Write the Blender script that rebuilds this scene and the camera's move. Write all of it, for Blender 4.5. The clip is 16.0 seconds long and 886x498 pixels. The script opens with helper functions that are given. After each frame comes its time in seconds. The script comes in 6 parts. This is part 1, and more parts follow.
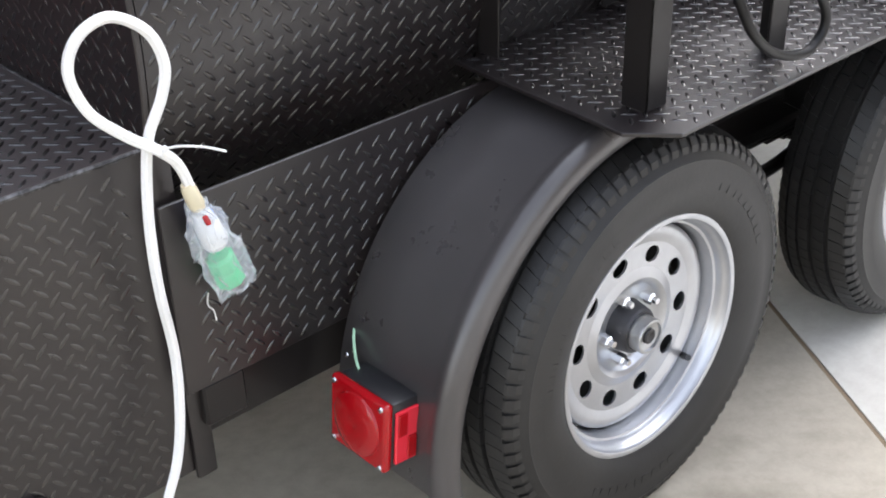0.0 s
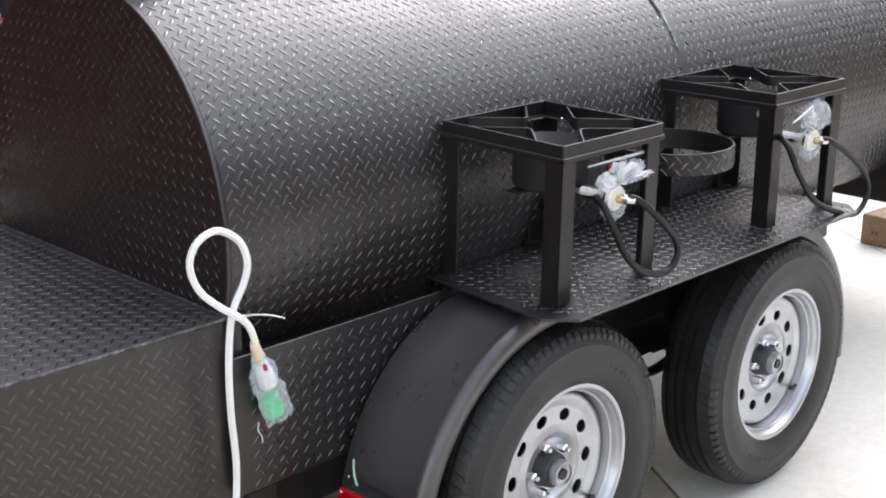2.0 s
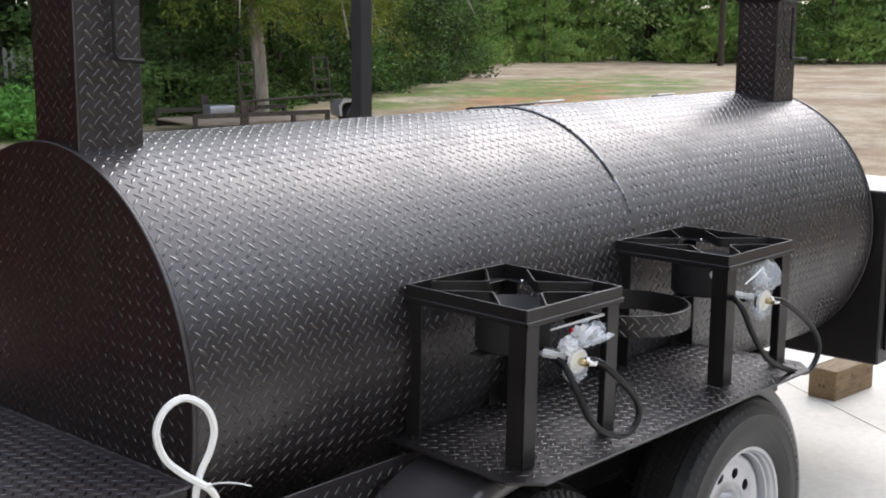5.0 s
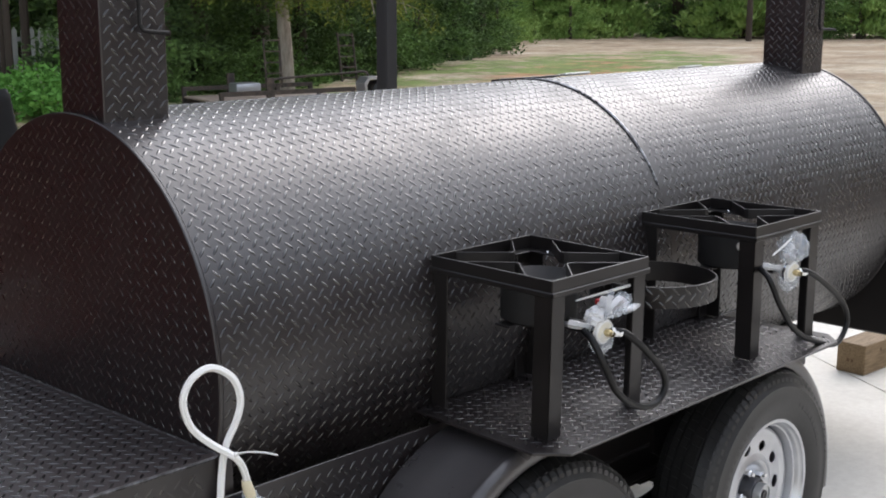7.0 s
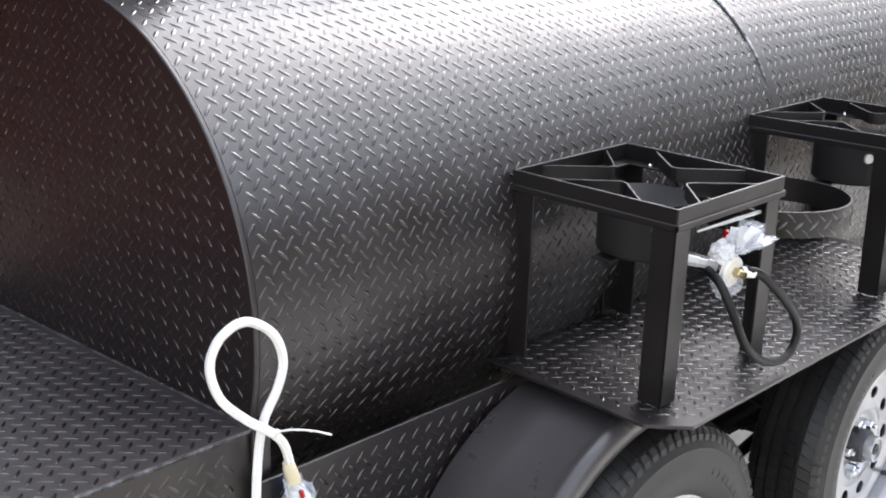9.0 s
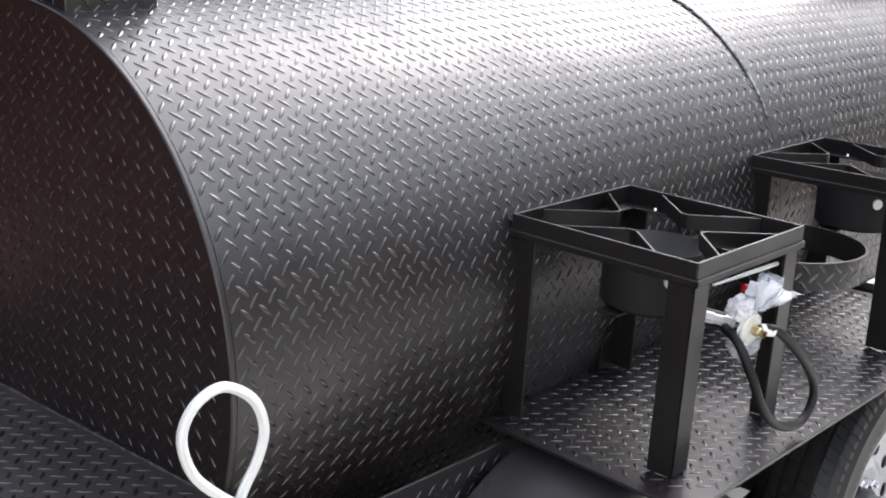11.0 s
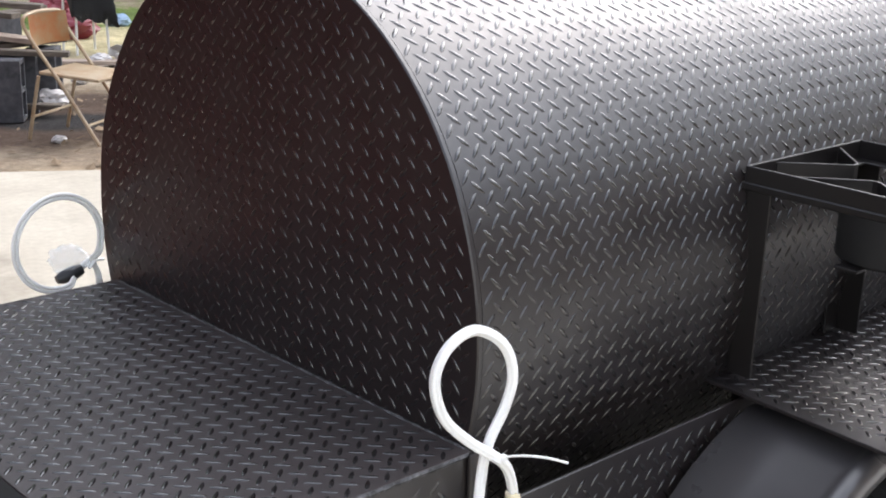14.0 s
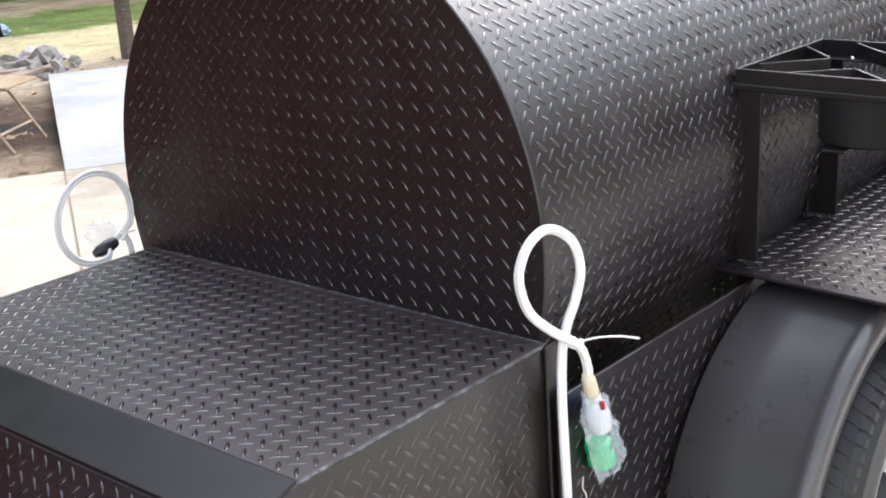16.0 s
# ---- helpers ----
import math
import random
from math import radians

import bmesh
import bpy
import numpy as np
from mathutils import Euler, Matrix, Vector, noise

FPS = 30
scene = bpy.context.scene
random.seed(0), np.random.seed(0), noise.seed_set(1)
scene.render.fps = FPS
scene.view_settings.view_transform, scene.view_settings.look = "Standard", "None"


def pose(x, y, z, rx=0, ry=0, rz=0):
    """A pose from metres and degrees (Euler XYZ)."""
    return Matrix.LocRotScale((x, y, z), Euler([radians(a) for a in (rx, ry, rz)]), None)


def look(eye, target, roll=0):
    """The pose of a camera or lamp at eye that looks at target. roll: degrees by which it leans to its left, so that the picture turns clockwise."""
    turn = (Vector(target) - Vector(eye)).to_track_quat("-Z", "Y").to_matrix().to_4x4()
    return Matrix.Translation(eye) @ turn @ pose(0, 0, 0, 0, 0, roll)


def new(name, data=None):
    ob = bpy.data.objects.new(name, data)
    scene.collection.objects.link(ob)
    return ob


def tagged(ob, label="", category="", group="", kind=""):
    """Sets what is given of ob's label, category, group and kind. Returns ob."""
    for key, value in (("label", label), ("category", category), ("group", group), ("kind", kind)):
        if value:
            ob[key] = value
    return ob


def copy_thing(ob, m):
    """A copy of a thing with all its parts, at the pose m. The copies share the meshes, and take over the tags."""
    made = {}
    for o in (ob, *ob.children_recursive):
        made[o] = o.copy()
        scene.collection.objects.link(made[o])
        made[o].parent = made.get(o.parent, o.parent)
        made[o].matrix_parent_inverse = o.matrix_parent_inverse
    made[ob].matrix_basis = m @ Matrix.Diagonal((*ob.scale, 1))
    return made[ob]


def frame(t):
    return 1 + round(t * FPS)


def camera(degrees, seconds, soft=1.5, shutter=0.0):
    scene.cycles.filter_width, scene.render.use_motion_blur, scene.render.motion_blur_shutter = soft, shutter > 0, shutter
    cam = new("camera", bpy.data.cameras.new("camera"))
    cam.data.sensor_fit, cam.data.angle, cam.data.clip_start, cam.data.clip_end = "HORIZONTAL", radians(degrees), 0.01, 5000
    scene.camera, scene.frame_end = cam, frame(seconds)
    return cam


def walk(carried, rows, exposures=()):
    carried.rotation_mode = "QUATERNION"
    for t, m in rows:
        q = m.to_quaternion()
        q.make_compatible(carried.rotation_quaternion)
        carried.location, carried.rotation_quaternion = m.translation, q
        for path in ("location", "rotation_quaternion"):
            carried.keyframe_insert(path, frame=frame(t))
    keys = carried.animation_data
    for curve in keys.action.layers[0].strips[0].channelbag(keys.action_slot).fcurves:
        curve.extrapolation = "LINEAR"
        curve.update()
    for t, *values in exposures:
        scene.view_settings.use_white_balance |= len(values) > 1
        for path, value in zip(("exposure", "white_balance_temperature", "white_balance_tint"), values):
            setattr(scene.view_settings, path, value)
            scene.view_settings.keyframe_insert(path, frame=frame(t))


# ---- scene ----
cam = camera(39.07, 16.0, 1.9)
PATH = [
    (0, (-0.5369, -1.8610, 1.4539), (0.6204, -0.5627, 0.4664), -2.17),
    (0.5, (-0.7664, -2.0679, 1.5174), (0.4810, -0.7780, 0.6341), -0.94),
    (1, (-0.9649, -2.2209, 1.5575), (0.3186, -0.8946, 0.7871), -0.72),
    (1.5, (-1.0919, -2.3395, 1.5858), (0.2269, -0.9865, 0.9301), -0.38),
    (2, (-1.1442, -2.4104, 1.6247), (0.2097, -1.0601, 1.0384), -0.05),
    (2.5, (-1.1748, -2.4063, 1.6323), (0.2179, -1.0694, 1.1098), 0.09),
    (3, (-1.1812, -2.3962, 1.6305), (0.2361, -1.0621, 1.1707), 0.17),
    (3.5, (-1.1824, -2.3957, 1.6514), (0.2506, -1.0663, 1.2280), 0.35),
    (4, (-1.1838, -2.4027, 1.6561), (0.2611, -1.0747, 1.2707), 0.30),
    (4.2, (-1.1883, -2.4001, 1.6567), (0.2636, -1.0759, 1.2844), 0.38),
    (6.3, (-1.1902, -2.3871, 1.6756), (0.2629, -1.0563, 1.3326), 0.55),
    (6.5, (-1.1885, -2.3894, 1.6603), (0.2595, -1.0524, 1.3202), 0.44),
    (7, (-1.1866, -2.3910, 1.6481), (0.2371, -1.0420, 1.2564), 0.00),
    (7.5, (-1.1953, -2.3178, 1.6424), (0.2152, -0.9928, 1.1374), -0.54),
    (8, (-1.1090, -2.1836, 1.6153), (0.2713, -0.8545, 1.0422), -0.79),
    (8.5, (-0.9796, -2.0335, 1.6007), (0.3922, -0.7013, 1.0147), -0.04),
    (9, (-0.8993, -1.8904, 1.5951), (0.5031, -0.5878, 1.0153), 1.23),
    (9.5, (-0.8504, -1.7692, 1.5941), (0.5937, -0.5089, 1.0232), 2.60),
    (9.7, (-0.8422, -1.7235, 1.5868), (0.6256, -0.4856, 1.0272), 3.12),
    (11.8, (-0.7998, -1.6999, 1.5816), (0.6452, -0.4248, 1.0468), 2.42),
    (12, (-0.8004, -1.6903, 1.5832), (0.6212, -0.3933, 1.0385), 2.24),
    (12.5, (-0.8207, -1.6558, 1.5727), (0.5455, -0.3052, 1.0165), 1.88),
    (13, (-0.8527, -1.6198, 1.5432), (0.4716, -0.2266, 0.9908), 1.57),
    (13.5, (-0.8807, -1.6062, 1.5216), (0.4275, -0.1978, 0.9693), 1.40),
    (14, (-0.8911, -1.5952, 1.5122), (0.4192, -0.1946, 0.9450), 1.40),
    (14.5, (-0.9101, -1.5873, 1.5054), (0.4012, -0.1970, 0.9156), 0.95),
    (15, (-0.9765, -1.5807, 1.5039), (0.3478, -0.2202, 0.8754), -0.44),
    (15.5, (-1.0785, -1.5954, 1.5039), (0.2747, -0.2628, 0.8770), -2.41),
    (16, (-1.1829, -1.5512, 1.4854), (0.2407, -0.2840, 0.8792), -3.89),
]
EXPOSURE = [(0, 1.68), (1, 1.54), (2, 1.44), (4, 1.2), (6.5, 0.93), (8, 1.22), (9, 1.68), (12, 1.36), (14.5, 1.62), (16, 1.8)]
walk(cam, [(t, look(eye, target, roll)) for t, eye, target, roll in PATH], [(t, ev, 6350, 15) for t, ev in EXPOSURE])

# ---- light ----
world = bpy.data.worlds.new("sky")
scene.world = world
world.use_nodes = True
wn = world.node_tree.nodes
sky = wn.new("ShaderNodeTexSky")
sky.sky_type = "NISHITA"
sky.sun_disc = False
SUN_EL, SUN_AZ = 40.0, 78.0
sky.sun_elevation = radians(SUN_EL)
sky.sun_rotation = radians(SUN_AZ)
sky.air_density, sky.dust_density = 1.6, 2.0
# thin bright overcast: most of the blue is washed out
haze = wn.new("ShaderNodeHueSaturation")
haze.inputs["Saturation"].default_value = 0.4
world.node_tree.links.new(sky.outputs[0], haze.inputs["Color"])
world.node_tree.links.new(haze.outputs[0], wn["Background"].inputs[0])
wn["Background"].inputs[1].default_value = 0.15
sun = new("sun", bpy.data.lights.new("sun", "SUN"))
sun.data.energy, sun.data.angle, sun.data.color = 0.92, radians(88), (0.92, 0.97, 1.0)
to_sun = Vector((math.sin(radians(SUN_AZ)) * math.cos(radians(SUN_EL)), math.cos(radians(SUN_AZ)) * math.cos(radians(SUN_EL)), math.sin(radians(SUN_EL))))
sun.matrix_world = look((0, 0, 30), Vector((0, 0, 30)) - to_sun)

# ---- materials ----
def shader(name, base=(0.5, 0.5, 0.5), rough=0.5, metal=0.0, **more):
    m = bpy.data.materials.new(name)
    m.use_nodes = True
    b = m.node_tree.nodes["Principled BSDF"]
    b.inputs["Base Color"].default_value = (*base, 1)
    b.inputs["Roughness"].default_value = rough
    b.inputs["Metallic"].default_value = metal
    for key, value in more.items():
        b.inputs[key.replace("_", " ")].default_value = value
    return m


def nd(m, kind, **sets):
    n = m.node_tree.nodes.new(kind)
    for key, value in sets.items():
        if key in n.inputs:
            n.inputs[key].default_value = value
    return n


def wire(m, a, b):
    m.node_tree.links.new(a, b)


def noise_of(m, scale, detail=4.0, rough=0.55, stretch=(1, 1, 1)):
    co = m.node_tree.nodes.new("ShaderNodeTexCoord")
    mp = m.node_tree.nodes.new("ShaderNodeMapping")
    mp.inputs["Scale"].default_value = stretch
    wire(m, co.outputs["Object"], mp.inputs["Vector"])
    n = nd(m, "ShaderNodeTexNoise", Scale=scale, Detail=detail, Roughness=rough)
    wire(m, mp.outputs[0], n.inputs["Vector"])
    return n.outputs["Fac"]


def ramp(m, fac, stops):
    r = m.node_tree.nodes.new("ShaderNodeValToRGB")
    els = r.color_ramp.elements
    while len(els) < len(stops):
        els.new(0.5)
    for e, (p, c) in zip(els, stops):
        e.position, e.color = p, ((*c, 1) if len(c) == 3 else c)
    wire(m, fac, r.inputs["Fac"])
    return r.outputs["Color"]


def blend(m, fac, a, b, mode="MIX"):
    x = m.node_tree.nodes.new("ShaderNodeMixRGB")
    x.blend_type = mode
    for sock, v in ((x.inputs["Fac"], fac), (x.inputs["Color1"], a), (x.inputs["Color2"], b)):
        if hasattr(v, "is_linked"):
            wire(m, v, sock)
        else:
            sock.default_value = v if isinstance(v, (int, float)) else (*v, 1)
    return x.outputs["Color"]


def bsdf(m):
    return m.node_tree.nodes["Principled BSDF"]


def bumped(m, height, strength, distance=0.002):
    b = nd(m, "ShaderNodeBump", Strength=strength, Distance=distance)
    wire(m, height, b.inputs["Height"])
    wire(m, b.outputs[0], bsdf(m).inputs["Normal"])


def black_paint(name, base, rough, dust=0.5, orange=0.12, spec=0.6, coat=0.0):
    """Sprayed black paint: slight orange peel, faint dust and smears."""
    m = shader(name, base, rough, Specular_IOR_Level=spec, Coat_Weight=coat, Coat_Roughness=rough)
    big, fine = noise_of(m, 3.0, 5), noise_of(m, 55.0, 6, 0.7)
    col = ramp(m, big, [(0.3, base), (0.75, tuple(c * 1.5 + 0.003 for c in base))])
    spk = ramp(m, fine, [(0.66, (0, 0, 0)), (0.8, (dust, dust, dust))])
    wire(m, blend(m, spk, col, (0.07, 0.065, 0.06)), bsdf(m).inputs["Base Color"])
    rr = ramp(m, noise_of(m, 7.0, 6, 0.65), [(0.3, (rough - 0.06,) * 3), (0.7, (rough + 0.1,) * 3)])
    wire(m, rr, bsdf(m).inputs["Roughness"])
    bumped(m, noise_of(m, 380.0, 2), orange, 0.0006)
    return m


M_PLATE = black_paint("black_plate_paint", (0.0078, 0.0052, 0.0055), 0.36, 0.3, 0.1, 0.85)
M_TREAD = black_paint("black_tread_paint", (0.0072, 0.006, 0.0062), 0.24, 0.3, 0.05, 1.0, 0.35)
M_DUSTY = black_paint("dusty_black_paint", (0.042, 0.0345, 0.033), 0.46, 0.8, 0.12, 0.5)
M_STEEL = black_paint("black_frame_paint", (0.008, 0.0066, 0.0064), 0.34, 0.4, 0.12, 0.42)
M_FENDER = black_paint("black_fender_paint", (0.042, 0.0385, 0.039), 0.29, 0.15, 0.05, 0.9)

M_RUBBER = shader("tyre_rubber", (0.014, 0.014, 0.0145), 0.46)
wire(M_RUBBER, ramp(M_RUBBER, noise_of(M_RUBBER, 9.0, 6, 0.65), [(0.3, (0.009, 0.009, 0.0095)), (0.75, (0.021, 0.0205, 0.02))]), bsdf(M_RUBBER).inputs["Base Color"])
bumped(M_RUBBER, noise_of(M_RUBBER, 160.0, 3), 0.2, 0.001)

M_RIM = shader("silver_wheel_paint", (0.55, 0.56, 0.585), 0.3, 0.75)
wire(M_RIM, ramp(M_RIM, noise_of(M_RIM, 12.0, 5, 0.6), [(0.35, (0.5, 0.51, 0.535)), (0.75, (0.59, 0.6, 0.62))]), bsdf(M_RIM).inputs["Base Color"])
bumped(M_RIM, noise_of(M_RIM, 500.0, 2), 0.06, 0.0004)
M_CHROME = shader("zinc_plating", (0.72, 0.73, 0.75), 0.2, 1.0)
M_HUB = shader("cast_hub", (0.05, 0.05, 0.055), 0.45, 0.4)
M_GREASE = shader("bare_machined_steel", (0.5, 0.51, 0.52), 0.32, 1.0)
M_WELD = shader("chipped_weld", (0.11, 0.11, 0.115), 0.5, 0.3)
wire(M_WELD, ramp(M_WELD, noise_of(M_WELD, 90.0, 6, 0.75), [(0.42, (0.02, 0.019, 0.019)), (0.66, (0.16, 0.16, 0.165))]), bsdf(M_WELD).inputs["Base Color"])
M_NUT = shader("brass_nut", (0.62, 0.5, 0.25), 0.3, 0.95)
M_SEAM = shader("ground_weld", (0.3, 0.3, 0.31), 0.35, 0.6)
wire(M_SEAM, ramp(M_SEAM, noise_of(M_SEAM, 30.0, 6, 0.75), [(0.4, (0.05, 0.05, 0.052)), (0.58, (0.72, 0.72, 0.74))]), bsdf(M_SEAM).inputs["Base Color"])
M_PALE = shader("bare_pale_steel", (0.75, 0.75, 0.74), 0.45, 0.3)
M_IRON = black_paint("matte_cast_iron", (0.010, 0.0095, 0.0095), 0.62, 0.4, 0.3, 0.3)
# near-black that puts the shade of recesses into the colour
M_HOLE = shader("recess_shade_black", (0.006, 0.006, 0.006), 0.8)

M_CONCRETE = shader("brushed_concrete", (0.5, 0.47, 0.43), 0.85)
_a = ramp(M_CONCRETE, noise_of(M_CONCRETE, 1.6, 8, 0.68), [(0.3, (0.43, 0.385, 0.305)), (0.5, (0.55, 0.50, 0.405)), (0.72, (0.62, 0.572, 0.466))])
_b = ramp(M_CONCRETE, noise_of(M_CONCRETE, 26.0, 6, 0.7), [(0.35, (0.86, 0.85, 0.84)), (0.62, (1, 1, 1))])
_c = ramp(M_CONCRETE, noise_of(M_CONCRETE, 0.9, 6, 0.55), [(0.46, (0.74, 0.72, 0.70)), (0.50, (0.93, 0.92, 0.91)), (0.7, (1, 1, 1))])
_a = blend(M_CONCRETE, 1.0, _a, _c, "MULTIPLY")
wire(M_CONCRETE, blend(M_CONCRETE, 1.0, _a, _b, "MULTIPLY"), bsdf(M_CONCRETE).inputs["Base Color"])
bumped(M_CONCRETE, noise_of(M_CONCRETE, 90.0, 5, 0.7), 0.25, 0.002)

# paler slabs: partly a paler pour, partly brighter light put into the colour
M_PALELIT = shader("pale_lit_concrete", (0.6, 0.57, 0.52), 0.85)
_a = ramp(M_PALELIT, noise_of(M_PALELIT, 1.2, 8, 0.66), [(0.3, (0.62, 0.59, 0.52)), (0.5, (0.74, 0.71, 0.635)), (0.7, (0.8, 0.77, 0.70))])
_b = ramp(M_PALELIT, noise_of(M_PALELIT, 30.0, 6, 0.7), [(0.35, (0.9, 0.89, 0.88)), (0.62, (1, 1, 1))])
wire(M_PALELIT, blend(M_PALELIT, 1.0, _a, _b, "MULTIPLY"), bsdf(M_PALELIT).inputs["Base Color"])
bumped(M_PALELIT, noise_of(M_PALELIT, 90.0, 5, 0.7), 0.25, 0.002)

M_GREYSLAB = shader("damp_grey_concrete", (0.45, 0.45, 0.44), 0.8)
_a = ramp(M_GREYSLAB, noise_of(M_GREYSLAB, 0.9, 7, 0.6), [(0.35, (0.36, 0.365, 0.36)), (0.65, (0.54, 0.545, 0.53))])
_b = ramp(M_GREYSLAB, noise_of(M_GREYSLAB, 26.0, 6, 0.7), [(0.35, (0.88, 0.88, 0.88)), (0.62, (1, 1, 1))])
wire(M_GREYSLAB, blend(M_GREYSLAB, 1.0, _a, _b, "MULTIPLY"), bsdf(M_GREYSLAB).inputs["Base Color"])
bumped(M_GREYSLAB, noise_of(M_GREYSLAB, 90.0, 5, 0.7), 0.25, 0.002)

M_RED = shader("red_lens_plastic", (0.38, 0.002, 0.006), 0.1, 0.0, Coat_Weight=0.25, Coat_Roughness=0.04)
M_REDPALE = shader("red_reflector_plastic", (0.75, 0.03, 0.05), 0.15, 0.0, Coat_Weight=0.5)
M_BLACKPLASTIC = shader("black_plastic", (0.02, 0.02, 0.022), 0.35)

# ---- building blocks ----
def mesh_of(bm, name, smooth=False, angle=35):
    me = bpy.data.meshes.new(name)
    bm.normal_update()
    if smooth:
        lim = radians(angle)
        for f in bm.faces:
            f.smooth = True
        for e in bm.edges:
            e.smooth = len(e.link_faces) == 2 and e.calc_face_angle(0) < lim
    bm.to_mesh(me)
    bm.free()
    return me


def part(name, bm, material, parent=None, label="", smooth=False, angle=35):
    """Link a bmesh as ONE mesh object under a thing or under a part."""
    me = mesh_of(bm, name, smooth, angle)
    me.materials.append(material)
    ob = new(name, me)
    if parent is not None:
        ob.parent = parent
    if label:
        ob["label"] = label
    return ob


def thing(name, at, label, category, group="", kind=""):
    ob = new(name)
    ob.empty_display_size = 0.1
    ob.matrix_world = at if isinstance(at, Matrix) else Matrix.Translation(at)
    return tagged(ob, label, category, group, kind)


def box(size, at=(0, 0, 0), bevel=0.0, turn=None, bm=None, segs=1):
    bm = bm or bmesh.new()
    m = Matrix.Translation(at) @ (turn or Matrix())
    made = bmesh.ops.create_cube(bm, size=1.0, matrix=m @ Matrix.Diagonal((*size, 1)))
    if bevel:
        edges = {e for v in made["verts"] for e in v.link_edges}
        bmesh.ops.bevel(bm, geom=list(edges), offset=bevel, segments=segs, profile=0.5, affect="EDGES")
    return bm


def prism(points, axis, lo, hi, bm=None, bevel=0.0):
    """Extrude a closed outline along an axis; points are the two other coordinates, in the order x, y, z."""
    bm = bm or bmesh.new()
    def put(p, c):
        q = list(p)
        q.insert("xyz".index(axis), c)
        return bm.verts.new(q)
    a, b = [put(p, lo) for p in points], [put(p, hi) for p in points]
    faces = [bm.faces.new(a), bm.faces.new(b[::-1])]
    n = len(points)
    for i in range(n):
        faces.append(bm.faces.new((a[i], b[i], b[(i + 1) % n], a[(i + 1) % n])))
    bmesh.ops.recalc_face_normals(bm, faces=faces)
    if bevel:
        bmesh.ops.bevel(bm, geom=list({e for f in faces for e in f.edges}), offset=bevel, segments=1, profile=0.5, affect="EDGES")
    return bm


def lathe(profile, n=48, bm=None, m=None, closed=False):
    """Turn (radius, height) pairs round the local z axis."""
    bm = bm or bmesh.new()
    m = m or Matrix()
    rings = []
    for r, h in profile:
        if r < 1e-6:
            rings.append([bm.verts.new(m @ Vector((0, 0, h)))])
        else:
            rings.append([bm.verts.new(m @ Vector((r * math.cos(2 * math.pi * i / n), r * math.sin(2 * math.pi * i / n), h))) for i in range(n)])
    pairs = list(zip(rings, rings[1:])) + ([(rings[-1], rings[0])] if closed else [])
    made = []
    for a, b in pairs:
        for i in range(n):
            j = (i + 1) % n
            if len(a) == 1 and len(b) == 1:
                continue
            if len(a) == 1:
                made.append(bm.faces.new((a[0], b[j], b[i])))
            elif len(b) == 1:
                made.append(bm.faces.new((a[i], a[j], b[0])))
            else:
                made.append(bm.faces.new((a[i], a[j], b[j], b[i])))
    bmesh.ops.recalc_face_normals(bm, faces=made)
    return bm


def spline(points, steps=8, closed=False):
    """Catmull-Rom through the points."""
    p = [Vector(q) for q in points]
    n = len(p)
    out = []
    for i in range(n if closed else n - 1):
        a, b, c, d = (p[(i + k) % n] if closed else p[min(max(i + k, 0), n - 1)] for k in (-1, 0, 1, 2))
        for s in range(steps):
            t = s / steps
            out.append(0.5 * ((2 * b) + (c - a) * t + (2 * a - 5 * b + 4 * c - d) * t * t + (3 * b - a - 3 * c + d) * t ** 3))
    if not closed:
        out.append(p[-1])
    return out


def tube(points, radius, sides=10, bm=None, closed=False, caps=True):
    """Sweep a circle along points; radius is one number or one for each point."""
    bm = bm or bmesh.new()
    pts = [Vector(q) for q in points]
    n = len(pts)
    up = None
    rings = []
    for i, q in enumerate(pts):
        a = pts[(i - 1) % n] if closed or i else q
        b = pts[(i + 1) % n] if closed or i < n - 1 else q
        d = (b - a).normalized()
        if up is None:
            up = d.orthogonal().normalized()
        up = (up - d * up.dot(d)).normalized()
        w = d.cross(up)
        r = radius[i] if isinstance(radius, (list, tuple)) else radius
        rings.append([bm.verts.new(q + r * (math.cos(2 * math.pi * k / sides) * up + math.sin(2 * math.pi * k / sides) * w)) for k in range(sides)])
    made = []
    for i in range(n if closed else n - 1):
        a, b = rings[i], rings[(i + 1) % n]
        for k in range(sides):
            made.append(bm.faces.new((a[k], a[(k + 1) % sides], b[(k + 1) % sides], b[k])))
    if caps and not closed:
        made += [bm.faces.new(rings[0][::-1]), bm.faces.new(rings[-1])]
    bmesh.ops.recalc_face_normals(bm, faces=made)
    return bm


LUG = 0.0155  # half the spacing of the raised pattern


